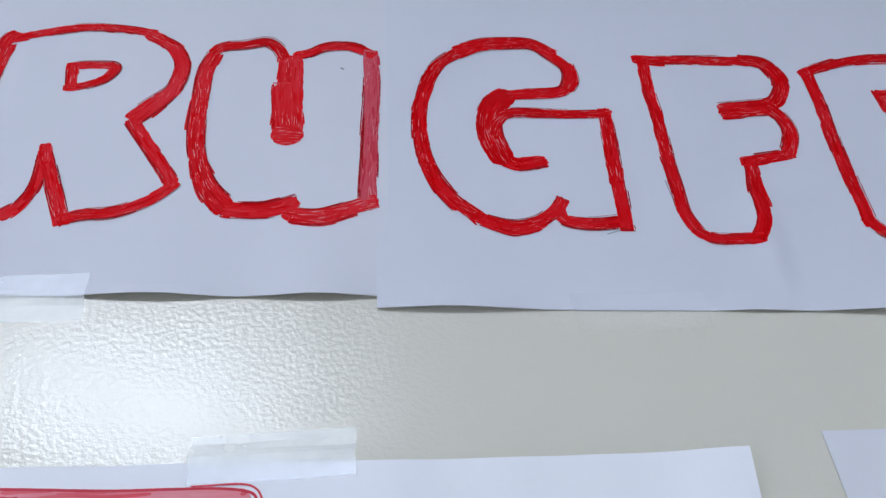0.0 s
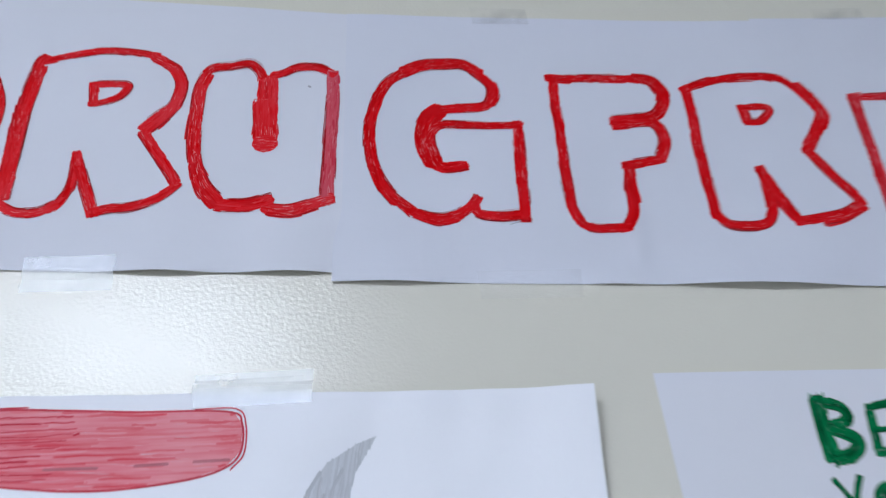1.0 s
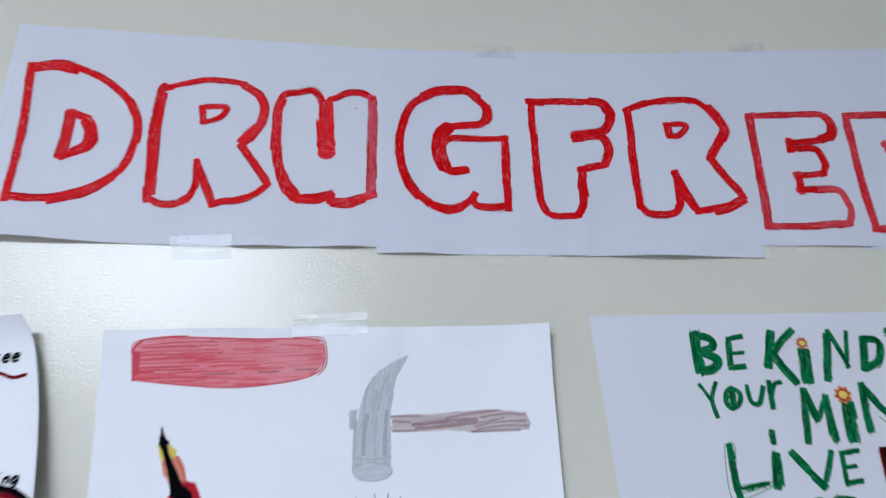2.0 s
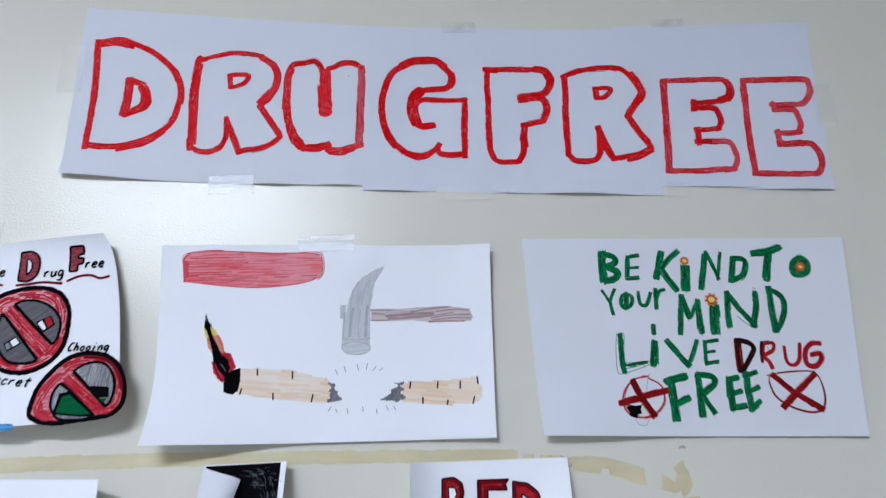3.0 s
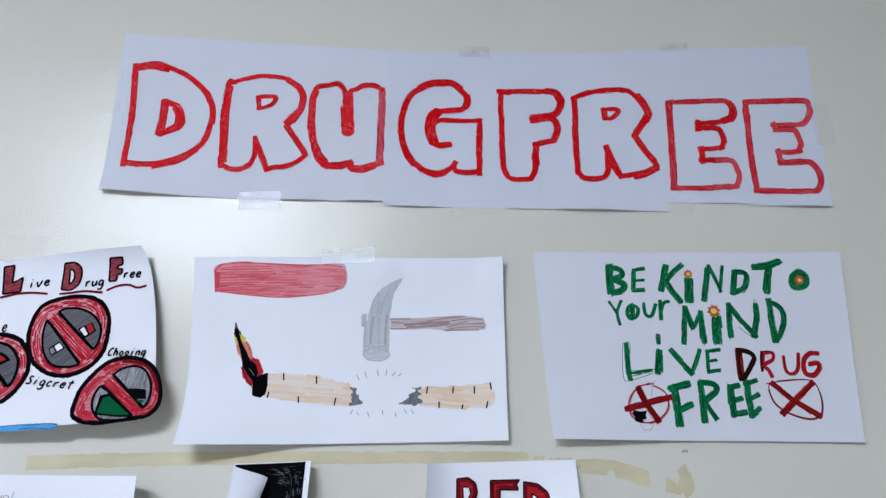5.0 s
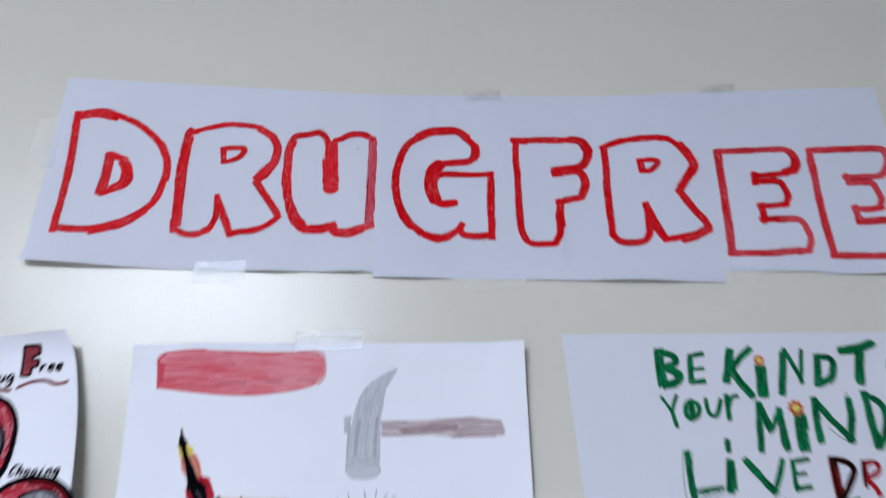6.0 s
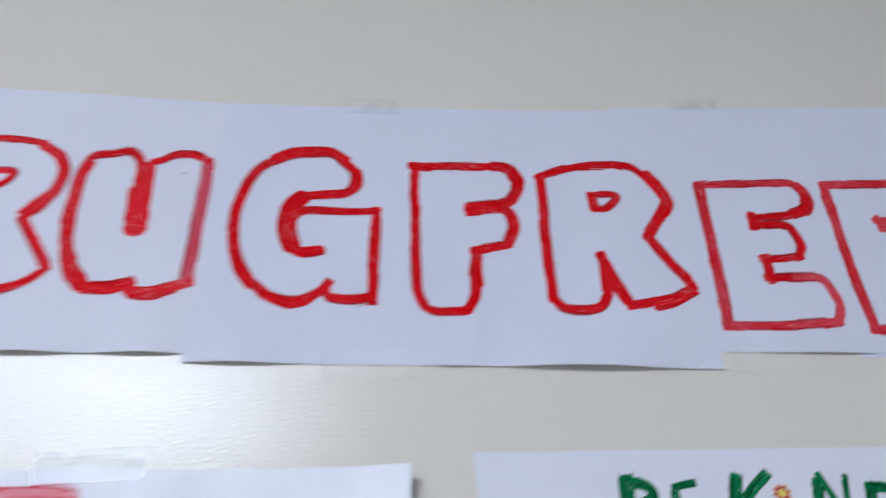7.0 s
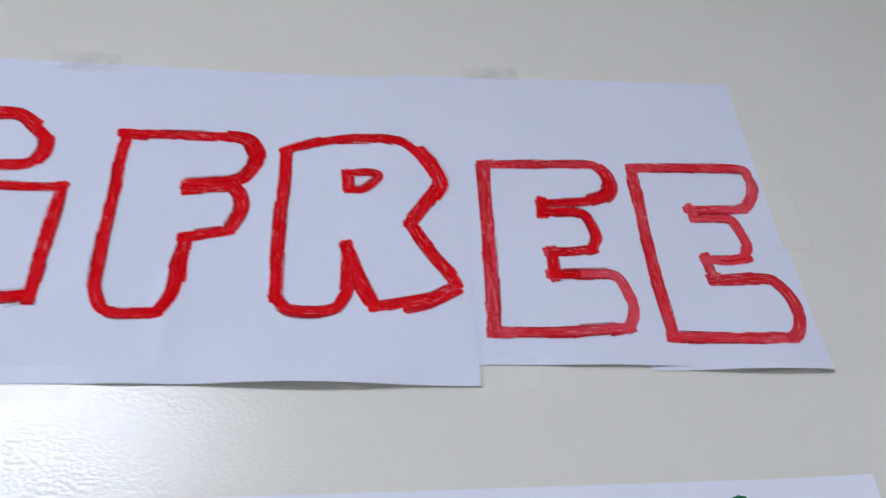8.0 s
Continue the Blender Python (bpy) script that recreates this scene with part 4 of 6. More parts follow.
def draw_last_banner_letters(ob):
    d = Drawing(ob, "drawn_letter", RED_WORN, 0, "red outlined capital letter E")
    d.stroke([(-91, 25), (-55, 27), (-21, 29), (-13, 25)], 5.8)
    d.stroke([(-15, 28), (-10, 21), (-9, 12), (-14, 4), (-24, 0)], 8.7)
    d.stroke([(-18, 2), (-33, -2), (-58, -4)], 5.1)
    d.stroke([(-55, 0), (-56, -14)], 6.4)
    d.stroke([(-58, -11), (-34, -10), (-28, -15), (-25, -28), (-29, -37)], 6.2)
    d.stroke([(-26, -36), (-41, -39), (-58, -40)], 4.9)
    d.stroke([(-54, -37), (-54, -58)], 7.1)
    d.stroke([(-58, -55), (-31, -54), (-18, -55), (-13, -65), (-11, -76), (-15, -87), (-19, -90)], 6.2)
    d.stroke([(-15, -88), (-54, -92), (-95, -93)], 5.5)
    d.stroke([(-93, -93), (-92, -61), (-91, -22), (-90, 25)], 7.5)
    letter = d.done()
    d = Drawing(ob, "gone_over_stroke", RED_DEEP, 1, "deeper red strokes drawn over the letter", 1.0, True, letter)
    d.stroke([(-12, 24), (-10, 16), (-11, 8), (-15, 3), (-24, 0)], 5.6)
    d.stroke([(-20, 1.4), (-33, -2), (-57, -4.4)], 3.4)
    d.stroke([(-55, -1), (-55.5, -13)], 4.6)
    d.stroke([(-56, -11), (-34, -10), (-28, -15), (-25, -28), (-29, -37)], 4.2)
    d.stroke([(-27, -36.6), (-41, -39), (-56, -40)], 3.2)
    d.stroke([(-54.4, -40), (-54.4, -56)], 4.8)
    d.stroke([(-54, -55), (-40, -54.4)], 3.0)
    d.done()
    d = Drawing(ob, "drawn_letter", RED_WORN, 0, "red outlined capital letter E")
    d.stroke([(7, 28), (41, 30), (84, 32), (89, 25), (89, 14), (81, 1), (74, -2)], 7.0)
    d.stroke([(79, -2), (60, -3), (38, -4)], 5.5)
    d.stroke([(41, 0), (42, -12)], 4.6)
    d.stroke([(40, -11), (64, -10), (69, -17), (72, -30), (67, -38)], 5.8)
    d.stroke([(71, -38), (57, -41), (39, -41)], 5.2)
    d.stroke([(42, -38), (43, -57)], 5.4)
    d.stroke([(41, -56), (75, -54), (83, -57), (89, -67), (90, -79), (85, -90), (79, -94)], 7.3)
    d.stroke([(82, -93), (45, -94), (7, -94)], 6.2)
    d.stroke([(9, -93), (7, -58), (7, -18), (8, 26)], 7.0)
    d.done()


def draw_kind_words(ob):
    d = Drawing(ob, "drawn_letter", GREEN_PEN, 0, "green capital letter B", 1.8)
    d.stroke([(-94.6, 91.0), (-95.2, 74), (-93.6, 57.6)], 8.6)
    d.stroke([(-94.5, 88.3), (-82.7, 85.7), (-80.4, 78.8), (-90.6, 74.5)], 6.6)
    d.stroke([(-91.3, 74.5), (-78.5, 67.2), (-82.9, 60), (-94.0, 56.9)], 7.2)
    d.done()
    d = Drawing(ob, "drawn_letter", GREEN_PEN, 0, "green capital letter E", 1.8)
    d.stroke([(-66.1, 85.3), (-68.3, 59.9)], 5.2)
    d.stroke([(-66.1, 85.3), (-53.9, 87.6)], 4.2)
    d.stroke([(-67.6, 72.2), (-55.5, 73.8)], 3.3)
    d.stroke([(-68.3, 60.6), (-55.6, 62.1)], 4.0)
    d.done()
    d = Drawing(ob, "drawn_letter", GREEN_PEN, 0, "green capital letter K", 1.8)
    d.stroke([(-28.2, 91.5), (-35.8, 61.8)], 7.2)
    d.stroke([(-8.7, 93.2), (-20.2, 83.3), (-30.4, 72.1)], 6.0)
    d.stroke([(-30.2, 74.2), (-23.3, 61.3), (-13.1, 47.9)], 6.6)
    d.done()
    d = Drawing(ob, "drawn_letter", GREEN_PEN, 0, "green small letter i", 1.8)
    d.stroke([(-2.2, 75.3), (-3.8, 48.7)], 9.9)
    d.done()
    d = Drawing(ob, "drawn_letter", GREEN_PEN, 0, "green capital letter N", 1.8)
    d.stroke([(21, 88.2), (13.6, 51)], 6.6)
    d.stroke([(19.4, 78), (22.5, 91)], 3.0)
    d.stroke([(37.0, 88), (36.4, 74), (34.0, 66)], 2.4)
    d.stroke([(22.2, 93.1), (28.7, 77.2), (33.8, 61.5)], 4.0)
    d.stroke([(38.8, 91.3), (33.2, 61.5)], 3.3)
    d.done()
    d = Drawing(ob, "drawn_letter", GREEN_PEN, 0, "green capital letter D", 1.8)
    d.stroke([(53.1, 86.6), (48.2, 59)], 6.4)
    d.stroke([(50.9, 85.2), (64.3, 84.8), (66, 76.5), (60.2, 65.4), (48.8, 59.1)], 5.6)
    d.done()
    d = Drawing(ob, "drawn_letter", GREEN_PEN, 0, "green capital letter T", 1.8)
    d.stroke([(75.1, 91.9), (90.2, 94.2), (108.3, 99.5)], 7.4)
    d.stroke([(88, 92), (99, 93.5), (106, 98)], 3.4)
    d.stroke([(94.4, 95.7), (88.4, 61.8)], 8.0)
    d.done()
    d = Drawing(ob, "drawn_letter", GREEN_PEN, 0, "green small letter o", 1.8)
    d.stroke([(129, 87.9), (136.2, 82.4), (135.6, 72.7), (127.1, 67.8), (120, 69.8), (120.1, 80.8), (129, 87.9)], 6.6)
    d.done()
    d = Drawing(ob, "drawn_letter", GREEN_PEN, 0, "green capital letter Y", 1.8)
    d.stroke([(-97.5, 46.5), (-89, 33.2)], 2.9)
    d.stroke([(-83.6, 48.1), (-88.9, 34.6), (-86.5, 20)], 3.3)
    d.done()
    d = Drawing(ob, "drawn_letter", GREEN_PEN, 0, "green small letter o", 1.8)
    d.stroke([(-70.7, 43.6), (-64.4, 39), (-66.3, 30.3), (-73.1, 26.8), (-77.3, 32.1), (-75.5, 40.2), (-70.7, 43.6)], 3.9)
    d.stroke([(-70.9, 40.2), (-71.6, 29.5)], 5.2)
    d.done()
    d = Drawing(ob, "drawn_letter", GREEN_PEN, 0, "green small letter u", 1.8)
    d.stroke([(-57.4, 45.8), (-55.7, 32.4), (-49.2, 31.2), (-43.7, 44.7)], 3.6)
    d.done()
    d = Drawing(ob, "drawn_letter", GREEN_PEN, 0, "green small letter r", 1.8)
    d.stroke([(-38.1, 48.8), (-38.4, 27.4)], 4.3)
    d.stroke([(-37.7, 36.7), (-33.7, 46.2), (-27.6, 48.3)], 3.6)
    d.done()
    d = Drawing(ob, "drawn_letter", GREEN_PEN, 0, "green capital letter M", 1.8)
    d.stroke([(-9.7, 41.2), (-14.4, 0.7)], 5.8)
    d.stroke([(-9.8, 39.8), (-6.2, 27.9), (-2.6, 16.6)], 5.6)
    d.stroke([(-2.6, 16.6), (2.8, 26.7), (7.7, 36.8)], 3.9)
    d.stroke([(7.7, 36.8), (8.1, 19.4), (9, 1)], 6.2)
    d.done()
    d = Drawing(ob, "drawn_letter", GREEN_PEN, 0, "green small letter i", 1.8)
    d.stroke([(25.5, 31), (24, 1.2)], 9.8)
    d.done()
    d = Drawing(ob, "drawn_letter", GREEN_PEN, 0, "green capital letter N", 1.8)
    d.stroke([(41.6, 46.7), (40.2, 26.6), (40.3, 8)], 6.4)
    d.stroke([(41.5, 45.4), (52.9, 28.8), (69.1, 9.1)], 5.6)
    d.stroke([(50, 20), (58, 12.5), (67, 7.6)], 0.8)
    d.stroke([(70.5, 46), (72.5, 52.5), (75.4, 44)], 0.7)
    d.stroke([(73.4, 47.2), (72.2, 30.4), (66.4, 8.4)], 6.0)
    d.done()
    d = Drawing(ob, "drawn_letter", GREEN_PEN, 0, "green capital letter D", 1.8)
    d.stroke([(88.7, 52.9), (89.3, 30.7), (90.8, 4.2)], 6.8)
    d.stroke([(88.4, 50.9), (102, 42.3), (103.5, 27.5), (97.6, 12.2), (90.6, 2.9)], 5.6)
    d.done()
    d = Drawing(ob, "drawn_letter", GREEN_PEN, 0, "green capital letter L", 1.8)
    d.stroke([(-80.7, -2.3), (-80.6, -21), (-78.8, -42.7)], 5.4)
    d.stroke([(-79.6, -35.7), (-66, -33.6), (-53.7, -31.6)], 2.8)
    d.stroke([(-78, -33), (-70, -37), (-62, -32.5), (-56, -35.5)], 0.9)
    d.stroke([(-84.6, -1.7), (-76.8, -1.5), (-77.8, -17.8), (-78.1, -31.9), (-53, -30.3), (-52.6, -34.7), (-78.2, -43.4), (-85.8, -42.2), (-86.4, -21.1), (-84.6, -1.7)], 0.7)
    d.stroke([(-77.2, -38.9), (-65.5, -36.2), (-54.4, -32.8)], 0.8)
    d.done()
    d = Drawing(ob, "drawn_letter", GREEN_PEN, 0, "green small letter i", 1.8)
    d.stroke([(-43.7, 8.8), (-43.8, -1.1)], 5.2)
    d.stroke([(-43.7, -9.5), (-46.9, -34.7)], 7.7)
    d.done()
    d = Drawing(ob, "drawn_letter", GREEN_PEN, 0, "green capital letter V", 1.8)
    d.stroke([(-30.7, -8), (-19, -23.4), (-7.9, -35.4)], 5.2)
    d.stroke([(-9.1, -35.4), (-2.8, -21.9), (2.4, -7.6)], 4.5)
    d.done()
    d = Drawing(ob, "drawn_letter", GREEN_PEN, 0, "green capital letter E", 1.8)
    d.stroke([(10.7, -8.7), (10.3, -33.2)], 3.9)
    d.stroke([(10, -9.4), (25.1, -7.2)], 3.9)
    d.stroke([(10.9, -20.4), (20.7, -19)], 3.2)
    d.stroke([(9.8, -32), (23.4, -30.5)], 3.9)
    d.done()
    d = Drawing(ob, "drawn_letter", GREEN_PEN, 0, "green capital letter F", 1.8)
    d.stroke([(-29.7, -51.6), (-29, -71), (-27.8, -91.5)], 8.3)
    d.stroke([(-36.2, -52.3), (-24.4, -49), (-12.7, -46.3)], 7.7)
    d.stroke([(-30.2, -76.7), (-21.6, -73.4), (-11.6, -68.3)], 7.0)
    d.done()
    d = Drawing(ob, "drawn_letter", GREEN_PEN, 0, "green capital letter R", 1.8)
    d.stroke([(-0.3, -43.6), (0.3, -64.4), (0.4, -87.4)], 6.7)
    d.stroke([(-1.7, -44.9), (12.9, -45.9), (17.4, -52.2), (4.8, -63.1)], 6.1)
    d.stroke([(2.7, -65), (8.1, -74.9), (13.9, -84.7)], 5.1)
    d.done()
    d = Drawing(ob, "drawn_letter", GREEN_PEN, 0, "green capital letter E", 1.8)
    d.stroke([(33.2, -48.2), (33.4, -80.2)], 7.6)
    d.stroke([(31, -50.1), (42.9, -46.8)], 5.8)
    d.stroke([(33.3, -64.6), (45.1, -61.3)], 5.7)
    d.stroke([(32.3, -78.9), (47.8, -76.3)], 6.3)
    d.done()
    d = Drawing(ob, "drawn_letter", GREEN_PEN, 0, "green capital letter E", 1.8)
    d.stroke([(51.7, -42.9), (53.6, -80.5)], 7.0)
    d.stroke([(48.8, -45.5), (63.5, -40.8)], 5.1)
    d.stroke([(53.3, -61.8), (64.1, -56.6)], 5.1)
    d.stroke([(53, -79.9), (63.6, -71.7)], 5.7)
    d.done()
    d = Drawing(ob, "drawn_letter", BROWN_PEN, 0, "blackish brown capital letter D", 1.2)
    d.stroke([(46.8, -4.3), (46.8, -22.5), (47.2, -42.3)], 8.4)
    d.stroke([(46.6, -6.3), (58.6, -9.4), (63.7, -15.8), (58.8, -25.5), (48, -41.7)], 5.8)
    d.done()
    d = Drawing(ob, "crayon_edge", CROSS_PEN, 1, "brown-red edge of a letter", 0.8)
    d.stroke([(43.4, -6), (43.2, -20), (44.0, -38)], 1.2)
    d.stroke([(48.6, -14), (48.8, -26), (49.4, -34)], 2.0)
    d.done()
    d = Drawing(ob, "drawn_letter", WORD_RED, 0, "red capital letter R", 1.2)
    d.stroke([(75.5, -9.1), (71.8, -29.8)], 3.0)
    d.stroke([(74.1, -10.4), (85.2, -9.6), (85, -16.8), (74.4, -24), (78.9, -29.7), (81.9, -37.4)], 3.9)
    d.done()
    d = Drawing(ob, "crayon_edge", BROWN_PEN, 1, "blackish stem of a letter", 1.0)
    d.stroke([(73.2, -7.6), (71.6, -19), (71.2, -31.2)], 3.4)
    d.stroke([(73.6, -8.6), (80, -7.4), (84.8, -9.2)], 1.0)
    d.done()
    d = Drawing(ob, "stray_line", GREY_PENCIL, 0, "faint stray pencil line", 1.0)
    d.stroke([(77.6, -13), (80.6, -17), (78.2, -20.5), (81.2, -19)], 0.7)
    d.done()
    d = Drawing(ob, "drawn_letter", WORD_RED, 0, "red capital letter U", 1.2)
    d.stroke([(97.7, -13.3), (98.3, -29.5), (105.6, -33.2), (112.2, -26.7), (115.1, -9.9)], 3.6)
    d.stroke([(96.2, -12.4), (96.6, -28), (103, -35.2)], 0.9)
    d.stroke([(116.8, -10.4), (114.4, -26), (108, -34.6)], 0.8)
    d.done()
    d = Drawing(ob, "drawn_letter", WORD_RED, 0, "red capital letter G", 1.2)
    d.stroke([(138.3, -9.6), (128, -9.7), (120.4, -18.2), (120, -31.1), (128.6, -34.2), (136, -26.5), (135.5, -20.7), (125.7, -22)], 5.2)
    d.done()
    d = Drawing(ob, "drawn_cross", CROSS_PEN, 2, "thick brown-red crayon cross", 1.4, True)
    d.stroke([(-86.5, -75.1), (-62.4, -68.4), (-35, -61.1)], 6.4)
    d.stroke([(-71.1, -50.9), (-62.5, -69.7), (-51, -88.1)], 6.4)
    d.done()
    d = Drawing(ob, "drawn_blob", BLACK_PEN, 1, "black crayon blot", 1.2)
    d.fill([(-80.1, -79.3), (-76.3, -76.5), (-70.6, -77.8), (-63.3, -76.5), (-65, -82), (-64.2, -85.8), (-68.7, -86.4), (-69.7, -90.7), (-74.5, -89.1), (-78.3, -88.2), (-77.3, -83.8)])
    d.done()
    d = Drawing(ob, "drawn_ring", DARK_RED_PEN, 0, "thin dark red hand-drawn ring", 1.2)
    d.stroke([(-52.2, -46.2), (-70.5, -50.9), (-81.8, -65.6), (-80.9, -82.4), (-67.6, -89.6), (-50.7, -85.7), (-39.3, -73.1), (-40.4, -56.8), (-54.3, -48.1)], 1.7)
    d.stroke([(-57, -45.4), (-71.6, -52.3), (-80.2, -66), (-79.5, -81.2), (-67, -88.2)], 0.9)
    d.stroke([(-62, -91), (-49.4, -86.8), (-38.0, -74), (-38.9, -58)], 0.8)
    d.done()
    d = Drawing(ob, "drawn_cross", CROSS_PEN, 2, "thick brown-red crayon cross", 1.4, True)
    d.stroke([(81, -44.4), (103.5, -63.1), (129.6, -79.6)], 6.4)
    d.stroke([(126.8, -42.5), (105.7, -61.1), (88.1, -77.6)], 6.4)
    d.done()
    d = Drawing(ob, "drawn_ring", DARK_RED_PEN, 0, "thin dark red hand-drawn ring", 1.2)
    d.stroke([(73.9, -44.5), (96.9, -41), (125.8, -40.6), (133.1, -56.4), (131.5, -75.2), (119.8, -82.2), (98.3, -77.5), (82, -66.5), (76.4, -50.8), (78.7, -42.5)], 1.3)
    d.done()
    d = Drawing(ob, "pencil_line", BROWN_PEN, 1, "thin blackish line of a ring", 0.6)
    d.stroke([(86, -41.6), (108, -39.4), (126.4, -41.2), (133.9, -57), (132.4, -76), (120, -83.4), (98, -78.6), (81, -67), (75.2, -51)], 1.1)
    d.done()
    d = Drawing(ob, "stray_line", GREY_PENCIL, 0, "faint stray pencil line", 1.2)
    d.stroke([(-72.2, -91), (-68.4, -97), (-60.8, -96.9), (-56.8, -89.5)], 0.6)
    d.done()
    d = Drawing(ob, "stray_line", GREY_PENCIL, 0, "faint stray pencil line", 1.2)
    d.stroke([(-56.6, -60.8), (-54.4, -49.4), (-51.4, -43)], 0.8)
    d.done()


def draw_hammer_and_cigarette(ob):
    d = Drawing(ob, "drawn_panel", PINK_CRAYON, 0, "red crayon panel with rounded ends")
    d.fill([(-154.2, 83.6), (-147.7, 89.2), (-118.6, 91.8), (-59.7, 90.7), (-10.5, 90.9), (-4.9, 83.5), (-5, 71.2), (-12.3, 63), (-31.5, 57.3), (-69.9, 52.6), (-108.7, 54), (-151.1, 58.7)])
    d.hatch([(-154.2, 83.6), (-147.7, 89.2), (-118.6, 91.8), (-59.7, 90.7), (-10.5, 90.9), (-4.9, 83.5), (-5, 71.2), (-12.3, 63), (-31.5, 57.3), (-69.9, 52.6), (-108.7, 54), (-151.1, 58.7)], 2, 1.2, 1.3, 0.3)
    d.done()
    d = Drawing(ob, "panel_outline", RED_CRAYON, 1)
    d.stroke([(-151.6, 57.3), (-154.1, 82.3), (-147.7, 89.2)], 1.9)
    d.stroke([(-152.2, 89.2), (-118.6, 91.8), (-59.7, 90.7), (-13.8, 90.8), (-5.6, 84.8), (-5, 71.2), (-12.3, 63), (-31.5, 57.3), (-69.9, 52.6), (-108.7, 54), (-153, 58.6)], 1.0)
    d.stroke([(-151.4, 81), (-150.8, 62)], 5.8)
    d.stroke([(-155.6, 79), (-154.2, 87.6), (-140, 91.6), (-112, 92.9)], 0.7)
    d.stroke([(-30, 92.0), (-9, 92.2), (-3.6, 84), (-3.4, 70), (-9.5, 61.8)], 0.8)
    d.hatch([(-151.5, 82.3), (-124.8, 88.9), (-92.3, 90.2), (-85, 80.1), (-109.8, 66.1), (-89.8, 59), (-121.8, 55.8), (-149.2, 59.4)], 2, 3.2, 0.8, 2)
    d.done()
    d = Drawing(ob, "faint_writing", FAINT_PENCIL, 2, "faint unreadable pencil writing")
    d.stroke([(-99.8, 62.9), (-73.3, 63.3)], 1.4)
    d.done()
    d = Drawing(ob, "faint_writing", FAINT_PENCIL, 2, "faint unreadable pencil writing")
    d.stroke([(-56.5, 64.3), (-39.7, 65.2)], 1.4)
    d.done()
    d = Drawing(ob, "faint_writing", FAINT_PENCIL, 2, "faint unreadable pencil writing")
    d.stroke([(-28.1, 66.1), (-9.9, 67)], 1.4)
    d.done()
    d = Drawing(ob, "hammer_head", GREY_CRAYON, 0, "grey pencil claw hammer head")
    d.fill([(62.7, 78.4), (52.4, 74.2), (38.3, 65.1), (28.4, 51.5), (23.9, 34.8), (20.6, 8.5), (19.4, -8.9), (49.2, -8.5), (48.5, 12.2), (48.4, 35.2), (51.5, 58.6)])
    d.hatch([(62.7, 78.4), (52.4, 74.2), (38.3, 65.1), (28.4, 51.5), (23.9, 34.8), (20.6, 8.5), (19.4, -8.9), (49.2, -8.5), (48.5, 12.2), (48.4, 35.2), (51.5, 58.6)], 82, 1.2, 1.2, 0.5)
    d.done()
    d = Drawing(ob, "hammer_head", GREY_CRAYON, 0, "grey pencil claw hammer head")
    d.fill([(16.2, 34.7), (22.6, 34.8), (22, 19), (16.8, 20.2)])
    d.hatch([(16.2, 34.7), (22.6, 34.8), (22, 19), (16.8, 20.2)], 82, 1.2, 1.2, 0.5)
    d.done()
    d = Drawing(ob, "head_streak", GREY_STREAK, 1)
    d.stroke([(21.2, 27), (20.5, 9.6), (20.5, -2.7)], 1.9)
    d.stroke([(27.7, 34.5), (29.5, 49.7), (35.3, 61.2)], 1.9)
    d.stroke([(38.7, 34.7), (40.6, 49.9), (46.3, 62.7)], 1.6)
    d.stroke([(27.9, -0.1), (27.9, 17.1), (30.2, 32.1)], 3.2)
    d.stroke([(36.3, 0), (36.3, 14.8), (37.7, 29.7)], 1.9)
    d.stroke([(44, 0.1), (44.4, 17.4), (45.3, 34.8)], 3.2)
    d.done()
    d = Drawing(ob, "hammer_face", PALE_GREY, 2, "pale striking face of the hammer")
    d.fill([(20, -12.4), (21.3, -8.9), (27, -6.4), (34.6, -5.6), (42.6, -6.5), (48.2, -8.8), (49.5, -11.9), (47, -15.4), (40.6, -17.6), (33.4, -18.2), (25, -16.9)])
    d.hatch([(20, -12.4), (21.3, -8.9), (27, -6.4), (34.6, -5.6), (42.6, -6.5), (48.2, -8.8), (49.5, -11.9), (47, -15.4), (40.6, -17.6), (33.4, -18.2), (25, -16.9)], 5, 1.2, 1.1, 0)
    d.done()
    d = Drawing(ob, "face_outline", GREY_STREAK, 3)
    d.stroke([(19.7, -11.9), (21.3, -8.5), (27, -6.2), (34.6, -5.3), (42.6, -6.2), (48.7, -8.8), (49.8, -11.9), (47, -15.6), (40.6, -17.9), (33.4, -18.5), (24.5, -16.9), (19.7, -11.9)], 1.1)
    d.stroke([(19.5, -1.4), (34, -2.9), (49.4, -0.8)], 1.4)
    d.done()
    d = Drawing(ob, "hammer_handle", BROWN_CRAYON, 0, "purplish brown crayon hammer handle")
    d.fill([(49.4, 29.9), (74.2, 30.8), (103.5, 33.3), (128, 34.7), (154.3, 31.9), (157.7, 24.6), (155.9, 18.4), (113.5, 16.9), (94, 19.1), (69.6, 17.7), (49.8, 17.5)])
    d.hatch([(49.4, 29.9), (74.2, 30.8), (103.5, 33.3), (128, 34.7), (154.3, 31.9), (157.7, 24.6), (155.9, 18.4), (113.5, 16.9), (94, 19.1), (69.6, 17.7), (49.8, 17.5)], 2, 1.5, 1.1, 1.5)
    d.done()
    d = Drawing(ob, "handle_streak", BROWN_STREAK, 1)
    d.stroke([(64.7, 23.2), (88.9, 25.5), (117, 27.1)], 3.2)
    d.done()
    d = Drawing(ob, "handle_streak", BROWN_STREAK, 1)
    d.stroke([(67.2, 20.2), (89, 21.8), (115.8, 24.6)], 2.6)
    d.done()
    d = Drawing(ob, "handle_streak", BROWN_STREAK, 1)
    d.stroke([(47.9, 29.6), (71.8, 29.7)], 1.3)
    d.done()
    d = Drawing(ob, "handle_streak", BROWN_STREAK, 1)
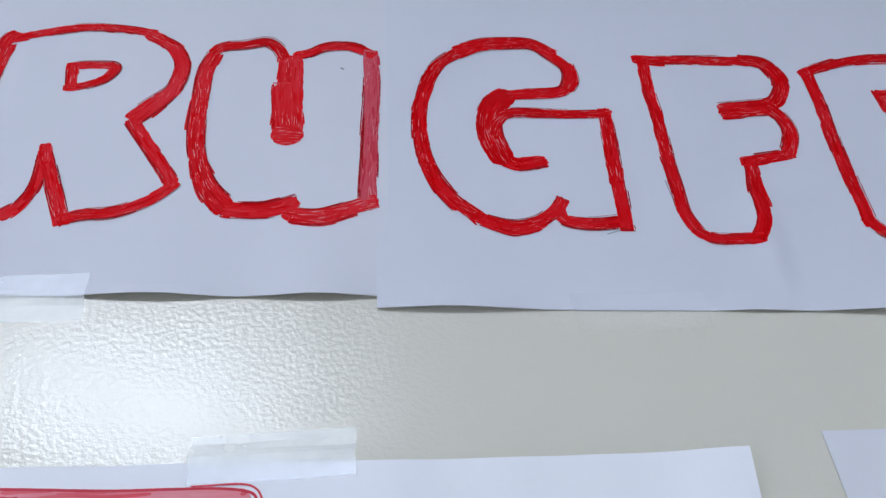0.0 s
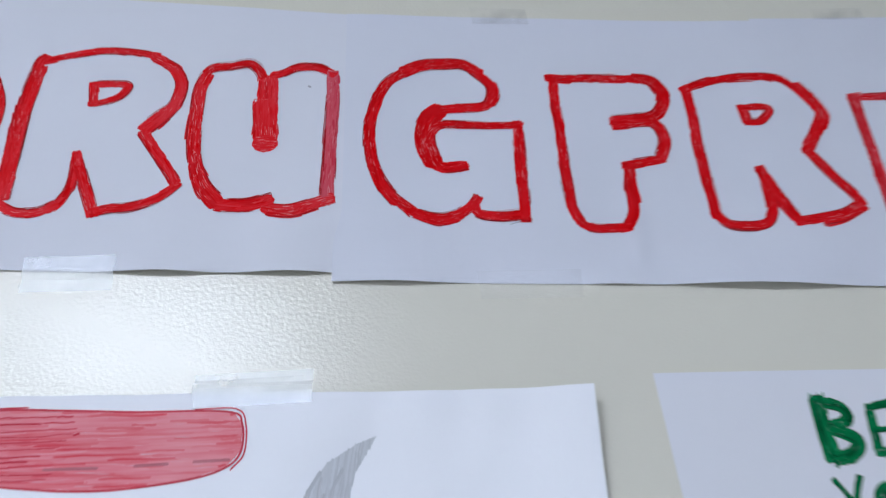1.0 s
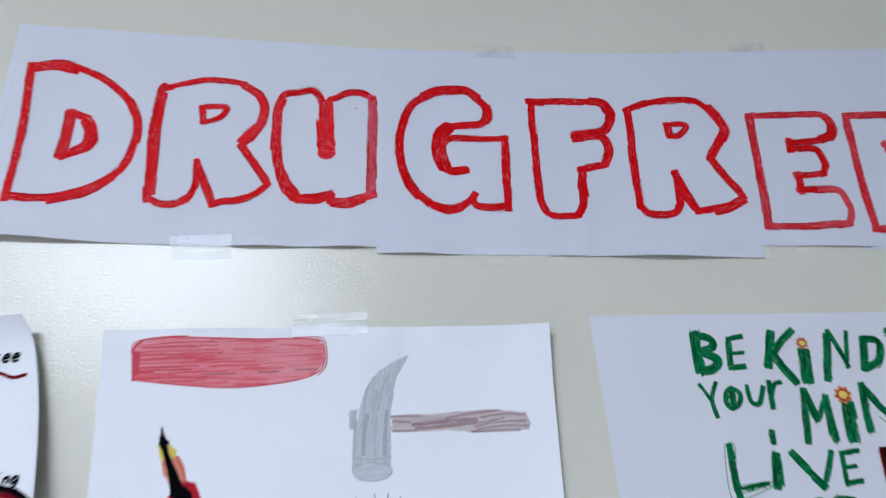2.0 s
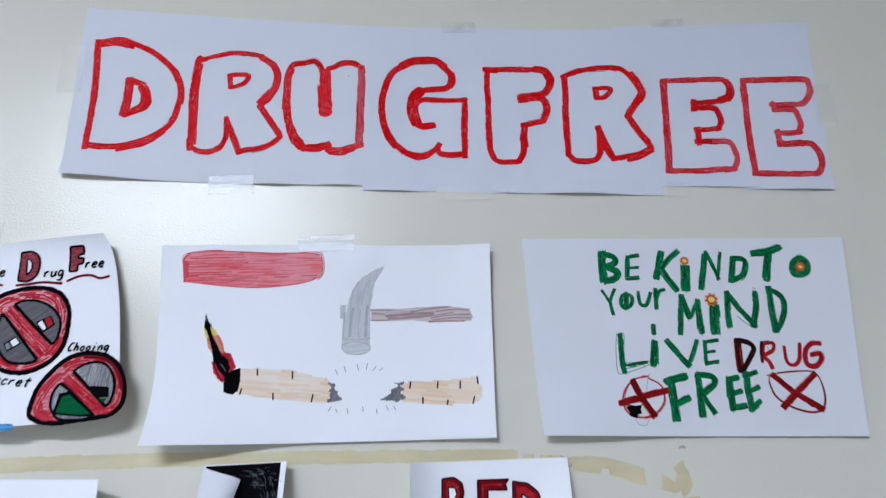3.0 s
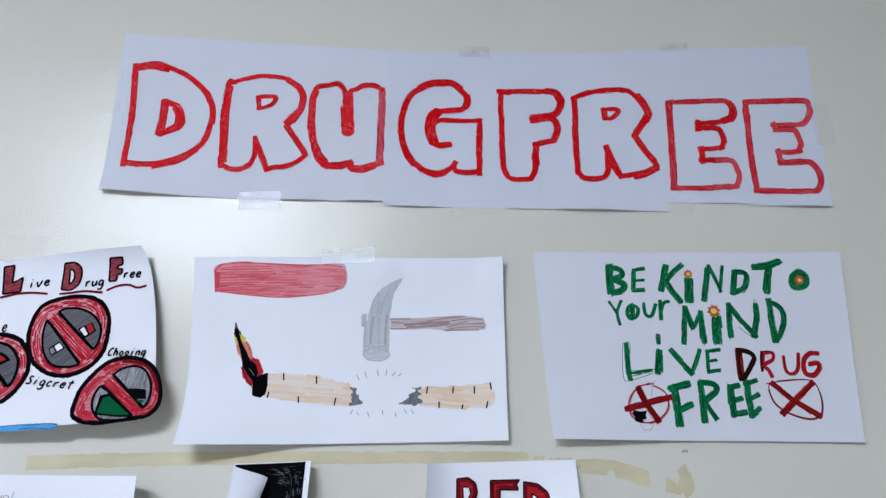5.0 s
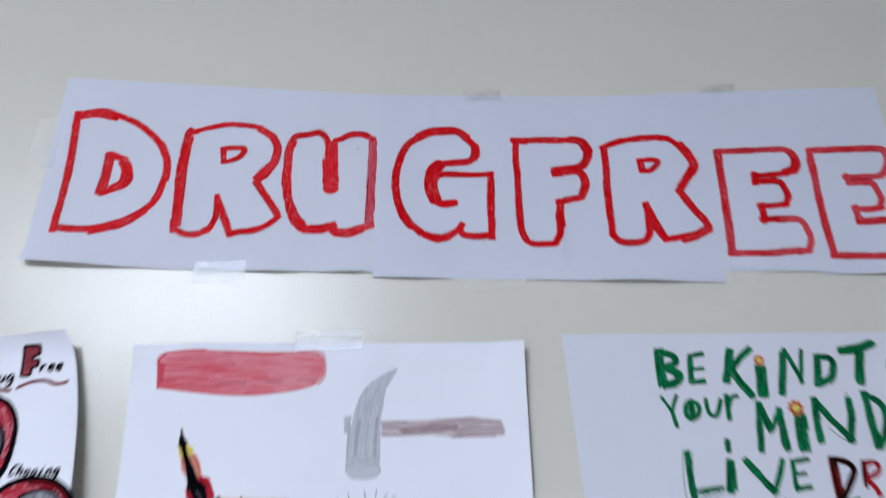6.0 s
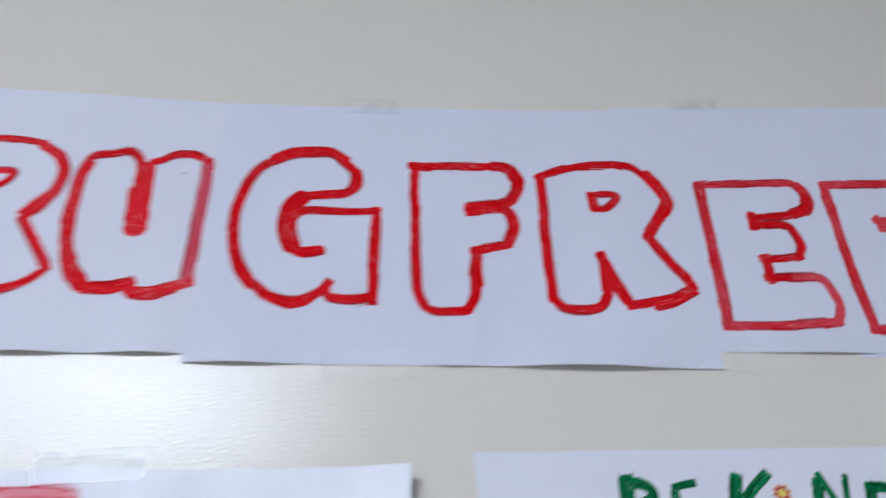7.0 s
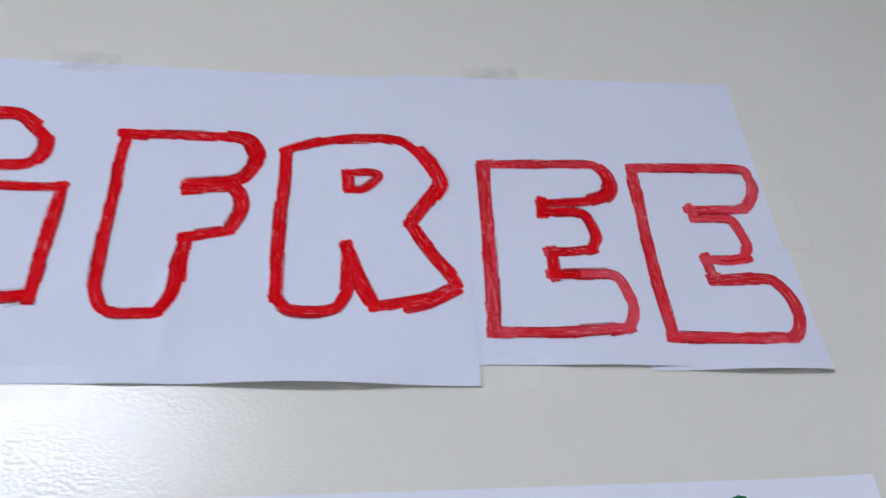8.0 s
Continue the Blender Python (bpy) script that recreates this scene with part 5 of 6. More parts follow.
    d.stroke([(50, 25.5), (64.6, 25.2)], 1.3)
    d.done()
    d = Drawing(ob, "handle_streak", BROWN_STREAK, 1)
    d.stroke([(49.7, 18.4), (69.6, 18.7)], 1.6)
    d.done()
    d = Drawing(ob, "handle_streak", BROWN_STREAK, 1)
    d.stroke([(91.3, 28.1), (108.4, 31.3), (132.8, 33.5)], 1.6)
    d.done()
    d = Drawing(ob, "handle_streak", BROWN_STREAK, 1)
    d.stroke([(118.2, 28.4), (137.7, 31), (154.3, 30.1)], 1.4)
    d.done()
    d = Drawing(ob, "handle_streak", BROWN_STREAK, 1)
    d.stroke([(113.4, 21.4), (132.9, 24.7), (155.3, 25.9)], 1.4)
    d.done()
    d = Drawing(ob, "handle_streak", BROWN_STREAK, 1)
    d.stroke([(115.9, 19.4), (137.8, 22), (157.1, 21.4)], 1.4)
    d.done()
    d = Drawing(ob, "handle_streak", BROWN_STREAK, 1)
    d.stroke([(111, 17.4), (128.1, 18), (149.9, 18.5)], 1.7)
    d.done()
    d = Drawing(ob, "handle_streak", BROWN_STREAK, 1)
    d.stroke([(93.8, 26.1), (118.3, 24.6), (137.8, 27.9)], 1.3)
    d.done()
    d = Drawing(ob, "drawn_cigarette", BEIGE_CRAYON, 0, "beige half of a broken cigarette")
    d.fill([(-86.4, -36.5), (-63.5, -34.2), (-30.8, -36.3), (-9.8, -41.7), (7.9, -45.2), (11.6, -57), (8.5, -68.2), (-23.8, -66.8), (-61, -63.1), (-84.1, -59.1)])
    d.hatch([(-86.4, -36.5), (-63.5, -34.2), (-30.8, -36.3), (-9.8, -41.7), (7.9, -45.2), (11.6, -57), (8.5, -68.2), (-23.8, -66.8), (-61, -63.1), (-84.1, -59.1)], -3, 2, 3.6, 0.8)
    d.done()
    d = Drawing(ob, "drawn_cigarette", BEIGE_CRAYON, 0, "beige half of a broken cigarette")
    d.fill([(84.4, -47.3), (125.1, -45.6), (161.4, -41.8), (163.9, -47.4), (167.5, -53.7), (166.2, -63), (157.5, -68.5), (125.3, -69.3), (84.8, -67.3)])
    d.hatch([(84.4, -47.3), (125.1, -45.6), (161.4, -41.8), (163.9, -47.4), (167.5, -53.7), (166.2, -63), (157.5, -68.5), (125.3, -69.3), (84.8, -67.3)], -3, 2, 3.6, 0.8)
    d.done()
    d = Drawing(ob, "torn_end", DARK_GREY_CRAYON, 1, "dark grey ragged torn end")
    d.fill([(6.9, -48), (10.8, -49.2), (15, -48.9), (13.7, -52.7), (14.8, -56), (17.8, -57.3), (17.4, -60.6), (21.4, -63.4), (23.4, -66.2), (17.3, -66.8), (12.2, -68.3), (7.5, -68.5), (6.9, -65.5), (10.6, -64.5), (9, -60.7), (11, -59.1), (8.3, -56.5), (11.2, -53.2)])
    d.hatch([(6.9, -48), (10.8, -49.2), (15, -48.9), (13.7, -52.7), (14.8, -56), (17.8, -57.3), (17.4, -60.6), (21.4, -63.4), (23.4, -66.2), (17.3, -66.8), (12.2, -68.3), (7.5, -68.5), (6.9, -65.5), (10.6, -64.5), (9, -60.7), (11, -59.1), (8.3, -56.5), (11.2, -53.2)], 70, 1.2, 1, 0.9)
    d.done()
    d = Drawing(ob, "torn_end", DARK_GREY_CRAYON, 1, "dark grey ragged torn end")
    d.fill([(75.1, -47.1), (80.4, -47.8), (86.5, -46.2), (85.7, -48.9), (81.4, -50.6), (83.8, -52.7), (87.6, -54.6), (82.9, -56), (82.3, -58.4), (86.8, -60.7), (88.8, -64), (83.1, -64.5), (79, -67.8), (74.2, -65.5), (67.2, -65.9), (61.5, -65.3), (67.1, -62.4), (73, -58.3), (72, -55.3), (79.1, -52.3), (80, -49.9)])
    d.hatch([(75.1, -47.1), (80.4, -47.8), (86.5, -46.2), (85.7, -48.9), (81.4, -50.6), (83.8, -52.7), (87.6, -54.6), (82.9, -56), (82.3, -58.4), (86.8, -60.7), (88.8, -64), (83.1, -64.5), (79, -67.8), (74.2, -65.5), (67.2, -65.9), (61.5, -65.3), (67.1, -62.4), (73, -58.3), (72, -55.3), (79.1, -52.3), (80, -49.9)], 70, 1.2, 1, 0.9)
    d.done()
    d = Drawing(ob, "burnt_tip", BLACK_PEN, 1)
    d.fill([(-99.4, -41.6), (-93.4, -36.8), (-88.9, -35.1), (-84.3, -33.9), (-83, -48.2), (-84.9, -57.3), (-89.3, -61.6), (-93.9, -60.8), (-98.6, -58.6), (-99.6, -50.8)])
    d.hatch([(-99.4, -41.6), (-93.4, -36.8), (-88.9, -35.1), (-84.3, -33.9), (-83, -48.2), (-84.9, -57.3), (-89.3, -61.6), (-93.9, -60.8), (-98.6, -58.6), (-99.6, -50.8)], 70, 1.2, 1.2, 0.6)
    d.done()
    d = Drawing(ob, "flame", YELLOW_PEN, 0, "yellow flame tip")
    d.fill([(-119.3, 10.2), (-113.4, 5.9), (-111.7, 0.8), (-115.2, -2.3), (-119.1, 3.2)])
    d.hatch([(-119.3, 10.2), (-113.4, 5.9), (-111.7, 0.8), (-115.2, -2.3), (-119.1, 3.2)], -65, 0.9, 0.9, 0.8)
    d.done()
    d = Drawing(ob, "flame", YELLOW_PEN, 0, "yellow flame tip")
    d.fill([(-126.3, 10.1), (-123.2, 6.4), (-119.6, -3.2), (-122.8, -2.4), (-124.6, 3.2)])
    d.hatch([(-126.3, 10.1), (-123.2, 6.4), (-119.6, -3.2), (-122.8, -2.4), (-124.6, 3.2)], -65, 0.9, 0.9, 0.8)
    d.done()
    d = Drawing(ob, "flame", SALMON_PEN, 0, "salmon red flame")
    d.fill([(-117.1, -0.6), (-110, 0.8), (-105.2, -6.8), (-101.6, -18.7), (-109.2, -18.4), (-114.3, -7.4)])
    d.hatch([(-117.1, -0.6), (-110, 0.8), (-105.2, -6.8), (-101.6, -18.7), (-109.2, -18.4), (-114.3, -7.4)], -65, 0.9, 1, 0.8)
    d.done()
    d = Drawing(ob, "flame", SALMON_PEN, 0, "salmon red flame")
    d.fill([(-122.1, -3.2), (-118.2, -2.1), (-113.7, -13.8), (-115.5, -18), (-119.9, -11.7)])
    d.hatch([(-122.1, -3.2), (-118.2, -2.1), (-113.7, -13.8), (-115.5, -18), (-119.9, -11.7)], -65, 0.9, 1, 0.8)
    d.done()
    d = Drawing(ob, "flame", SIGN_RED, 0, "red flame")
    d.fill([(-106.9, -16.3), (-96.2, -18.7), (-92.7, -24.1), (-89, -33.3), (-95, -39.3), (-102.8, -32.7)])
    d.hatch([(-106.9, -16.3), (-96.2, -18.7), (-92.7, -24.1), (-89, -33.3), (-95, -39.3), (-102.8, -32.7)], -65, 0.9, 1, 0.8)
    d.done()
    d = Drawing(ob, "flame", SIGN_RED, 0, "red flame")
    d.fill([(-114.6, -27.4), (-108.9, -28.6), (-99.1, -42.2), (-100.1, -49.5), (-106.8, -45), (-111.9, -37.1)])
    d.hatch([(-114.6, -27.4), (-108.9, -28.6), (-99.1, -42.2), (-100.1, -49.5), (-106.8, -45), (-111.9, -37.1)], -65, 0.9, 1, 0.8)
    d.done()
    d = Drawing(ob, "flame", SIGN_RED, 0, "red flame")
    d.fill([(-110.6, -3.1), (-107.4, -4.8), (-104.3, -12), (-107.5, -12.8)])
    d.hatch([(-110.6, -3.1), (-107.4, -4.8), (-104.3, -12), (-107.5, -12.8)], -65, 0.9, 1, 0.8)
    d.done()
    d = Drawing(ob, "smoke", BLACK_PEN, 1, "black burnt streak")
    d.fill([(-125.3, 24), (-122.9, 16.6), (-117.6, 9.3), (-119.7, 9.7), (-116.8, 0.7), (-110.8, -9.5), (-104.2, -21.7), (-97.7, -25), (-95.3, -36.8), (-99.2, -43.2), (-105.9, -35.3), (-113, -26.9), (-115.2, -16.4), (-117.7, -7.5), (-122.4, 4.9), (-126.2, 9.2), (-125.7, 15)])
    d.hatch([(-125.3, 24), (-122.9, 16.6), (-117.6, 9.3), (-119.7, 9.7), (-116.8, 0.7), (-110.8, -9.5), (-104.2, -21.7), (-97.7, -25), (-95.3, -36.8), (-99.2, -43.2), (-105.9, -35.3), (-113, -26.9), (-115.2, -16.4), (-117.7, -7.5), (-122.4, 4.9), (-126.2, 9.2), (-125.7, 15)], -68, 1, 1, 1)
    d.fill([(-115.4, -9.6), (-110.5, -18), (-103.5, -25.3), (-97.7, -35.8), (-100, -43), (-106.4, -36.1), (-112, -23.5)])
    d.hatch([(-115.4, -9.6), (-110.5, -18), (-103.5, -25.3), (-97.7, -35.8), (-100, -43), (-106.4, -36.1), (-112, -23.5)], -68, 1, 1, 1)
    d.stroke([(-114, -18), (-109.1, -26.5), (-102.2, -39.1)], 1.4)
    d.stroke([(-104, -20), (-99.2, -26.3), (-95.1, -34.7)], 1.5)
    d.stroke([(-119.1, 3.2), (-114.4, -6.3), (-108.4, -16.9)], 1.5)
    d.stroke([(-112.4, -28.2), (-109, -37), (-102, -47.5)], 0.9)
    d.done()
    d = Drawing(ob, "smoke_streak", SIGN_GREY, 2)
    d.stroke([(-124.8, 21.5), (-124, 15.7)], 1.4)
    d.done()
    d = Drawing(ob, "smoke_streak", SIGN_GREY, 2)
    d.stroke([(-105.2, -29.6), (-102.2, -32.7), (-99, -37.3)], 0.8)
    d.done()
    d = Drawing(ob, "tick_mark", BLACK_PEN, 1)
    d.stroke([(-66.7, -33.7), (-66, -41.9)], 1.6)
    d.done()
    d = Drawing(ob, "tick_mark", BLACK_PEN, 1)
    d.stroke([(-30.2, -36.3), (-29.6, -45.1)], 1.6)
    d.done()
    d = Drawing(ob, "tick_mark", BLACK_PEN, 1)
    d.stroke([(-80.9, -54.7), (-82, -61.6)], 1.6)
    d.done()
    d = Drawing(ob, "tick_mark", BLACK_PEN, 1)
    d.stroke([(-48.5, -59.1), (-47.9, -66.6)], 1.6)
    d.done()
    d = Drawing(ob, "tick_mark", BLACK_PEN, 1)
    d.stroke([(-7.5, -59.8), (-8.9, -68.5)], 1.6)
    d.done()
    d = Drawing(ob, "tick_mark", BLACK_PEN, 1)
    d.stroke([(93.1, -46), (92, -54.1)], 1.6)
    d.done()
    d = Drawing(ob, "tick_mark", BLACK_PEN, 1)
    d.stroke([(121.4, -45.6), (120.8, -53.2)], 1.6)
    d.done()
    d = Drawing(ob, "tick_mark", BLACK_PEN, 1)
    d.stroke([(144.6, -44.9), (144.5, -53.7)], 1.6)
    d.done()
    d = Drawing(ob, "tick_mark", BLACK_PEN, 1)
    d.stroke([(162.1, -40.5), (163.2, -48.7)], 1.6)
    d.done()
    d = Drawing(ob, "tick_mark", BLACK_PEN, 1)
    d.stroke([(105.9, -62), (106, -69.5)], 1.6)
    d.done()
    d = Drawing(ob, "tick_mark", BLACK_PEN, 1)
    d.stroke([(132.1, -64.9), (130.9, -70.5)], 1.6)
    d.done()
    d = Drawing(ob, "tick_mark", BLACK_PEN, 1)
    d.stroke([(159.4, -61.1), (157.5, -69.2)], 1.6)
    d.done()
    d = Drawing(ob, "impact_line", GREY_PENCIL, 0)
    d.stroke([(14.2, -34.4), (17, -40.1)], 0.9)
    d.done()
    d = Drawing(ob, "impact_line", GREY_PENCIL, 0)
    d.stroke([(22.9, -30.5), (25.1, -37.4)], 0.9)
    d.done()
    d = Drawing(ob, "impact_line", GREY_PENCIL, 0)
    d.stroke([(36.6, -27.8), (38.2, -35.4)], 0.9)
    d.done()
    d = Drawing(ob, "impact_line", GREY_PENCIL, 0)
    d.stroke([(47.3, -27), (46.3, -34.6)], 0.9)
    d.done()
    d = Drawing(ob, "impact_line", GREY_PENCIL, 0)
    d.stroke([(56.9, -30.1), (53.2, -35.2)], 0.9)
    d.done()
    d = Drawing(ob, "impact_line", GREY_PENCIL, 0)
    d.stroke([(63.9, -31.9), (60.2, -35.1)], 0.9)
    d.done()
    d = Drawing(ob, "impact_line", GREY_PENCIL, 0)
    d.stroke([(11.8, -72.5), (9, -77.5)], 0.9)
    d.done()
    d = Drawing(ob, "impact_line", GREY_PENCIL, 0)
    d.stroke([(16.2, -74.9), (18.3, -78.6)], 0.9)
    d.done()
    d = Drawing(ob, "impact_line", GREY_PENCIL, 0)
    d.stroke([(27.9, -74.2), (29.4, -79.7)], 0.9)
    d.done()
    d = Drawing(ob, "impact_line", GREY_PENCIL, 0)
    d.stroke([(44, -72.1), (44.8, -77.6)], 0.9)
    d.done()
    d = Drawing(ob, "impact_line", GREY_PENCIL, 0)
    d.stroke([(58.3, -74.4), (59.1, -79.9)], 0.9)
    d.done()
    d = Drawing(ob, "impact_line", GREY_PENCIL, 0)
    d.stroke([(68.1, -71.2), (70.7, -76.1)], 0.9)
    d.done()
    d = Drawing(ob, "impact_line", GREY_PENCIL, 0)
    d.stroke([(75.6, -71.1), (78.2, -76)], 0.9)
    d.done()


# ---- the banner ----
def lift_first(x, z):
    low = max(0.0, (-72 - z) / 34)
    corner = min(1.0, max(0.0, (-38 - z) / 50))
    return 0.0004 + ripple(x, z, 1.5) + 0.25 * crumple(x, z, 1.1) + 0.0018 * corner * hump(x, 150, 30) + low * low * (0.0028 * hump(x, 75, 42) + 0.0016 * hump(x, 140, 36) + 0.0078 * hump(x, -150, 125))


def lift_middle(x, z):
    low = max(0.0, (-78 - z) / 32)
    calm = min(1.0, max(0.0, (165 - x) / 40))
    fold = 0.0011 * hump(x, 14, 12) * hump(z, -75, 75)
    over = 0.0011 * max(min(1.0, max(0.0, (-118 - x) / 26)), min(1.0, max(0.0, (x - 88) / 26)))
    pressed = 1 - 0.75 * min(1.0, max(0.0, (-70 - z) / 30))
    return 0.0004 + over + (ripple(x, z, 7.2) + 0.35 * crumple(x, z, 2.2)) * calm * pressed + fold + low * low * (0.0030 * hump(x, -132, 45) + 0.0018 * hump(x, -2, 22) + 0.0058 * hump(x, 82, 72))


def lift_last(x, z):
    low = max(0.0, (-92 - z) / 22)
    return 0.0008 + ripple(x, z, 4.4) * 0.8 * min(1.0, max(0.0, (x + 100) / 40)) + low * low * (0.0020 * hump(x, -30, 50))


def lift_under(x, z):
    low = max(0.0, (-12 - z) / 32)
    return 0.0003 + low * low * 0.0045 * hump(x, 20, 75)


def sagging_foot(u, v):
    return 0, -3.2 * math.sin(math.pi * u) * (1 - v) ** 6


def torn_side(u, v):
    step = min(1.0, max(0.0, (v - 0.10) / 0.14))
    return 5.0 * step * step * (3 - 2 * step) * (1 - u) ** 60, 0


BANNER = "banner sheets"
sheet = paper_sheet("banner_sheet", "white paper banner sheet lettered D R U in red pen", (-278, 1791), ((-168, 115), (178, 99), (177, -110), (-166, -104.5)),
                    lift_first, PAPER_A, group=BANNER, edge=sagging_foot)
draw_first_banner_letters(sheet)
sheet = paper_sheet("banner_sheet", "white paper banner sheet lettered G F R in red pen", (64, 1784), ((-175, 105), (172, 112), (174, -109), (-170, -109)),
                    lift_middle, group=BANNER, edge=torn_side, cells=(190, 88))
draw_middle_banner_letters(sheet)
sheet = paper_sheet("banner_sheet", "white paper banner sheet lettered E E in red pen", (341, 1799), ((-148, 100), (99, 113), (94, -111), (-148, -112)),
                    lift_last, group=BANNER)
draw_last_banner_letters(sheet)
paper_sheet("banner_sheet", "plain white paper strip behind the banner's end", (389, 1729), ((-60, 36), (52, 40), (51, -43), (-56, -44)), lift_under, group=BANNER)


# ---- second row: three posters ----
def ease(t):
    t = min(1.0, max(0.0, t))
    return t * t * (3 - 2 * t)


def lift_signs(x, z):
    u, v = (x + 178) / 355, min(1.0, max(0.0, (z + 95) / 190))
    top = max(0.0, (z - 70) / 27)
    return 0.002 + 0.018 * (1 - v) ** 1.4 + 0.007 * ease((u - 0.45) / 0.4) + 0.013 * top * top * max(0.0, (u - 0.45) / 0.55)


def lift_hammer(x, z):
    low, side = max(0.0, (-20 - z) / 86), max(0.0, (x - 100) / 80)
    top = max(0.0, (z - 45) / 58)
    return 0.0005 + 0.0035 * top * top + ripple(x, z, 9.1) + crumple(x, z, 3.3) * (0.6 + 1.7 * min(1.0, max(0.0, (z - 20) / 60))) + low * low * (0.004 + 0.028 * hump(x, -200, 190)) + 0.006 * side * side


def lift_kind(x, z):
    low, side = max(0.0, (-30 - z) / 78), max(0.0, (x - 110) / 75)
    return 0.0005 + ripple(x, z, 2.7) + 0.5 * crumple(x, z, 6.1) + low * low * (0.002 + 0.012 * hump(x, -180, 190)) + 0.004 * side * side


def bowed_side(u, v):
    corner = u ** 16 * (1 - v) ** 16
    return 8 * u ** 4 * math.sin(math.pi * (1 - v) ** 0.7) - 7 * corner, 6 * corner


POSTERS = "posters"
sheet = paper_sheet("poster", "white poster with three prohibition signs, one edge curling off", (-525, 1497),
                    ((-178, 103), (160, 97), (179, -101), (-165, -84)), lift_signs, PAPER_B, 7, POSTERS, edge=bowed_side)
draw_signs(sheet)
sheet = paper_sheet("poster", "white poster of a hammer breaking a burning cigarette", (-141, 1507), ((-179, 97.8), (177, 103.3), (181, -103), (-167, -114)),
                    lift_hammer, PAPER_B, group=POSTERS)
draw_hammer_and_cigarette(sheet)
sheet = paper_sheet("poster", "white poster with green lettering and two crossed-out rings", (257, 1515), ((-184, 105), (180, 112), (173, -107), (-169, -109)),
                    lift_kind, PAPER_C, group=POSTERS)
draw_kind_words(sheet)
draw_flowers(sheet)


# ---- third row ----
def lift_note(x, z):
    side = max(0.0, (x - 90) / 80)
    return 0.002 + ripple(x, z, 5.5) + 0.8 * crumple(x, z, 8.8) + 0.024 * side * side


def lift_bed(x, z):
    left, right = max(0.0, (-45 - x) / 38), max(0.0, (x - 20) / 62)
    return 0.003 + 0.016 * min(1.5, left) ** 2 + 0.036 * right * right * min(1.0, max(0.0, (166 - z) / 70)) + 0.004 * max(0.0, -z / 165)


sheet = paper_sheet("poster", "white poster with faint grey pencil writing", (-522, 1255), ((-178, 106), (180, 107), (184, -108), (-178, -108)), lift_note, PAPER_B,
                    group=POSTERS)
draw_note(sheet)
sheet = paper_sheet("poster", "white poster lettered in red with black outlines", (37, 1217), ((-84, 162), (76, 168.6), (73, -165), (-84, -165)), lift_bed, PAPER_B,
                    group=POSTERS, cells=(44, 60))
draw_bed(sheet)

paper_sheet("poster", "plain upper edge of a white poster", (355, 1215), ((-176, 103), (178, 110), (178, -108), (-176, -108)), lift_note, PAPER_C, group=POSTERS, cells=(36, 22))


def lift_dark(x, z):
    return 0.002 + (0.012 + 0.034 * min(1.0, (164 - z) / 95)) * max(0.0, (x + 5) / 45) ** 2


sheet = paper_sheet("poster", "black-coloured poster with its side rolled over", (-211, 1216), ((-41, 160), (42, 164), (49, -165), (-30, -165)), lift_dark, PAPER_B,
                    group=POSTERS, cells=(30, 60))
draw_dark(sheet)
roll = bmesh.new()
rows = []
for j in range(31):
    v = j / 30
    drop = 325 * v ** 1.4
    left = -255 - 10 * min(1.0, drop / 80)
    right = -217 - 14 * min(1.0, drop / 60) - 0.05 * drop
    row = []
    for i in range(21):
        s = i / 20
        x = left + (right - left) * (0.35 * s + 0.65 * (1 - math.cos(math.pi * s)) / 2)
        y = -0.004 - (0.006 + 0.016 * min(1.0, 0.2 + drop / 50)) * math.sin(math.pi * (0.04 + 0.78 * s))
        z = 1374 - 13 * s - drop
        row.append(roll.verts.new(((x + 214) / 1000, y, (z - 1215) / 1000)))
    rows.append(row)
for a, b in zip(rows, rows[1:]):
    for i in range(20):
        roll.faces.new((a[i], b[i], b[i + 1], a[i + 1])).smooth = True
# The flap's shade is put into its colour: duller paper than its sheet.
part("rolled_flap", roll, PAPER_C, sheet, "white back of the rolled-over side, greyed for its shade")


# ---- tape and glue ----
def tape_strip(corners, mat=None, label="short strip of clear sticky tape", off=0.0030, bend=None):
    """Four corners in millimetres on the wall, top left first and clockwise."""
    tl, tr, br, bl = [Vector(c) for c in corners]
    mid = (tl + tr + br + bl) / 4
    front, back = [], []
    bm = bmesh.new()
    for d, rows in ((0.0, front), (0.00006, back)):
        for j in range(7):
            row = []
            for i in range(13):
                u, v = i / 12, j / 6
                p = (bl * (1 - u) + br * u) * (1 - v) + (tl * (1 - u) + tr * u) * v
                jag = (noise.noise((p.y * 0.9, 3.3, mid.x)) * 0.7 if i in (0, 12) else 0.0)
                y = -(bend(p.x, p.y) if bend else off) + d
                row.append(bm.verts.new(((p.x - mid.x + jag) / 1000, y, (p.y - mid.y) / 1000)))
            rows.append(row)
    for rows, flip in ((front, 1), (back, -1)):
        for a, b in zip(rows, rows[1:]):
            for i in range(12):
                bm.faces.new((a[i], a[i + 1], b[i + 1], b[i])[::flip])
    mesh = bpy.data.meshes.new("tape_strip")
    bm.to_mesh(mesh)
    bm.free()
    mesh.materials.append(mat or TAPE)
    ob = new("tape_strip", mesh)
    ob.location = (mid.x / 1000, 0, mid.y / 1000)
    ob.visible_shadow = False
    return tagged(ob, label, "sticky tape", "tape strips")


def over(lift, middle, edge_z, below=True):
    """The tape's height where it crosses a sheet's edge from paper to wall."""
    def height(x, z):
        on = (z - edge_z) if below else (edge_z - z)
        k = min(1.0, max(0.0, (on + 5) / 5))
        return (lift(x - middle[0], z - middle[1]) + 0.0004) * k + 0.0004 * (1 - k)
    return height


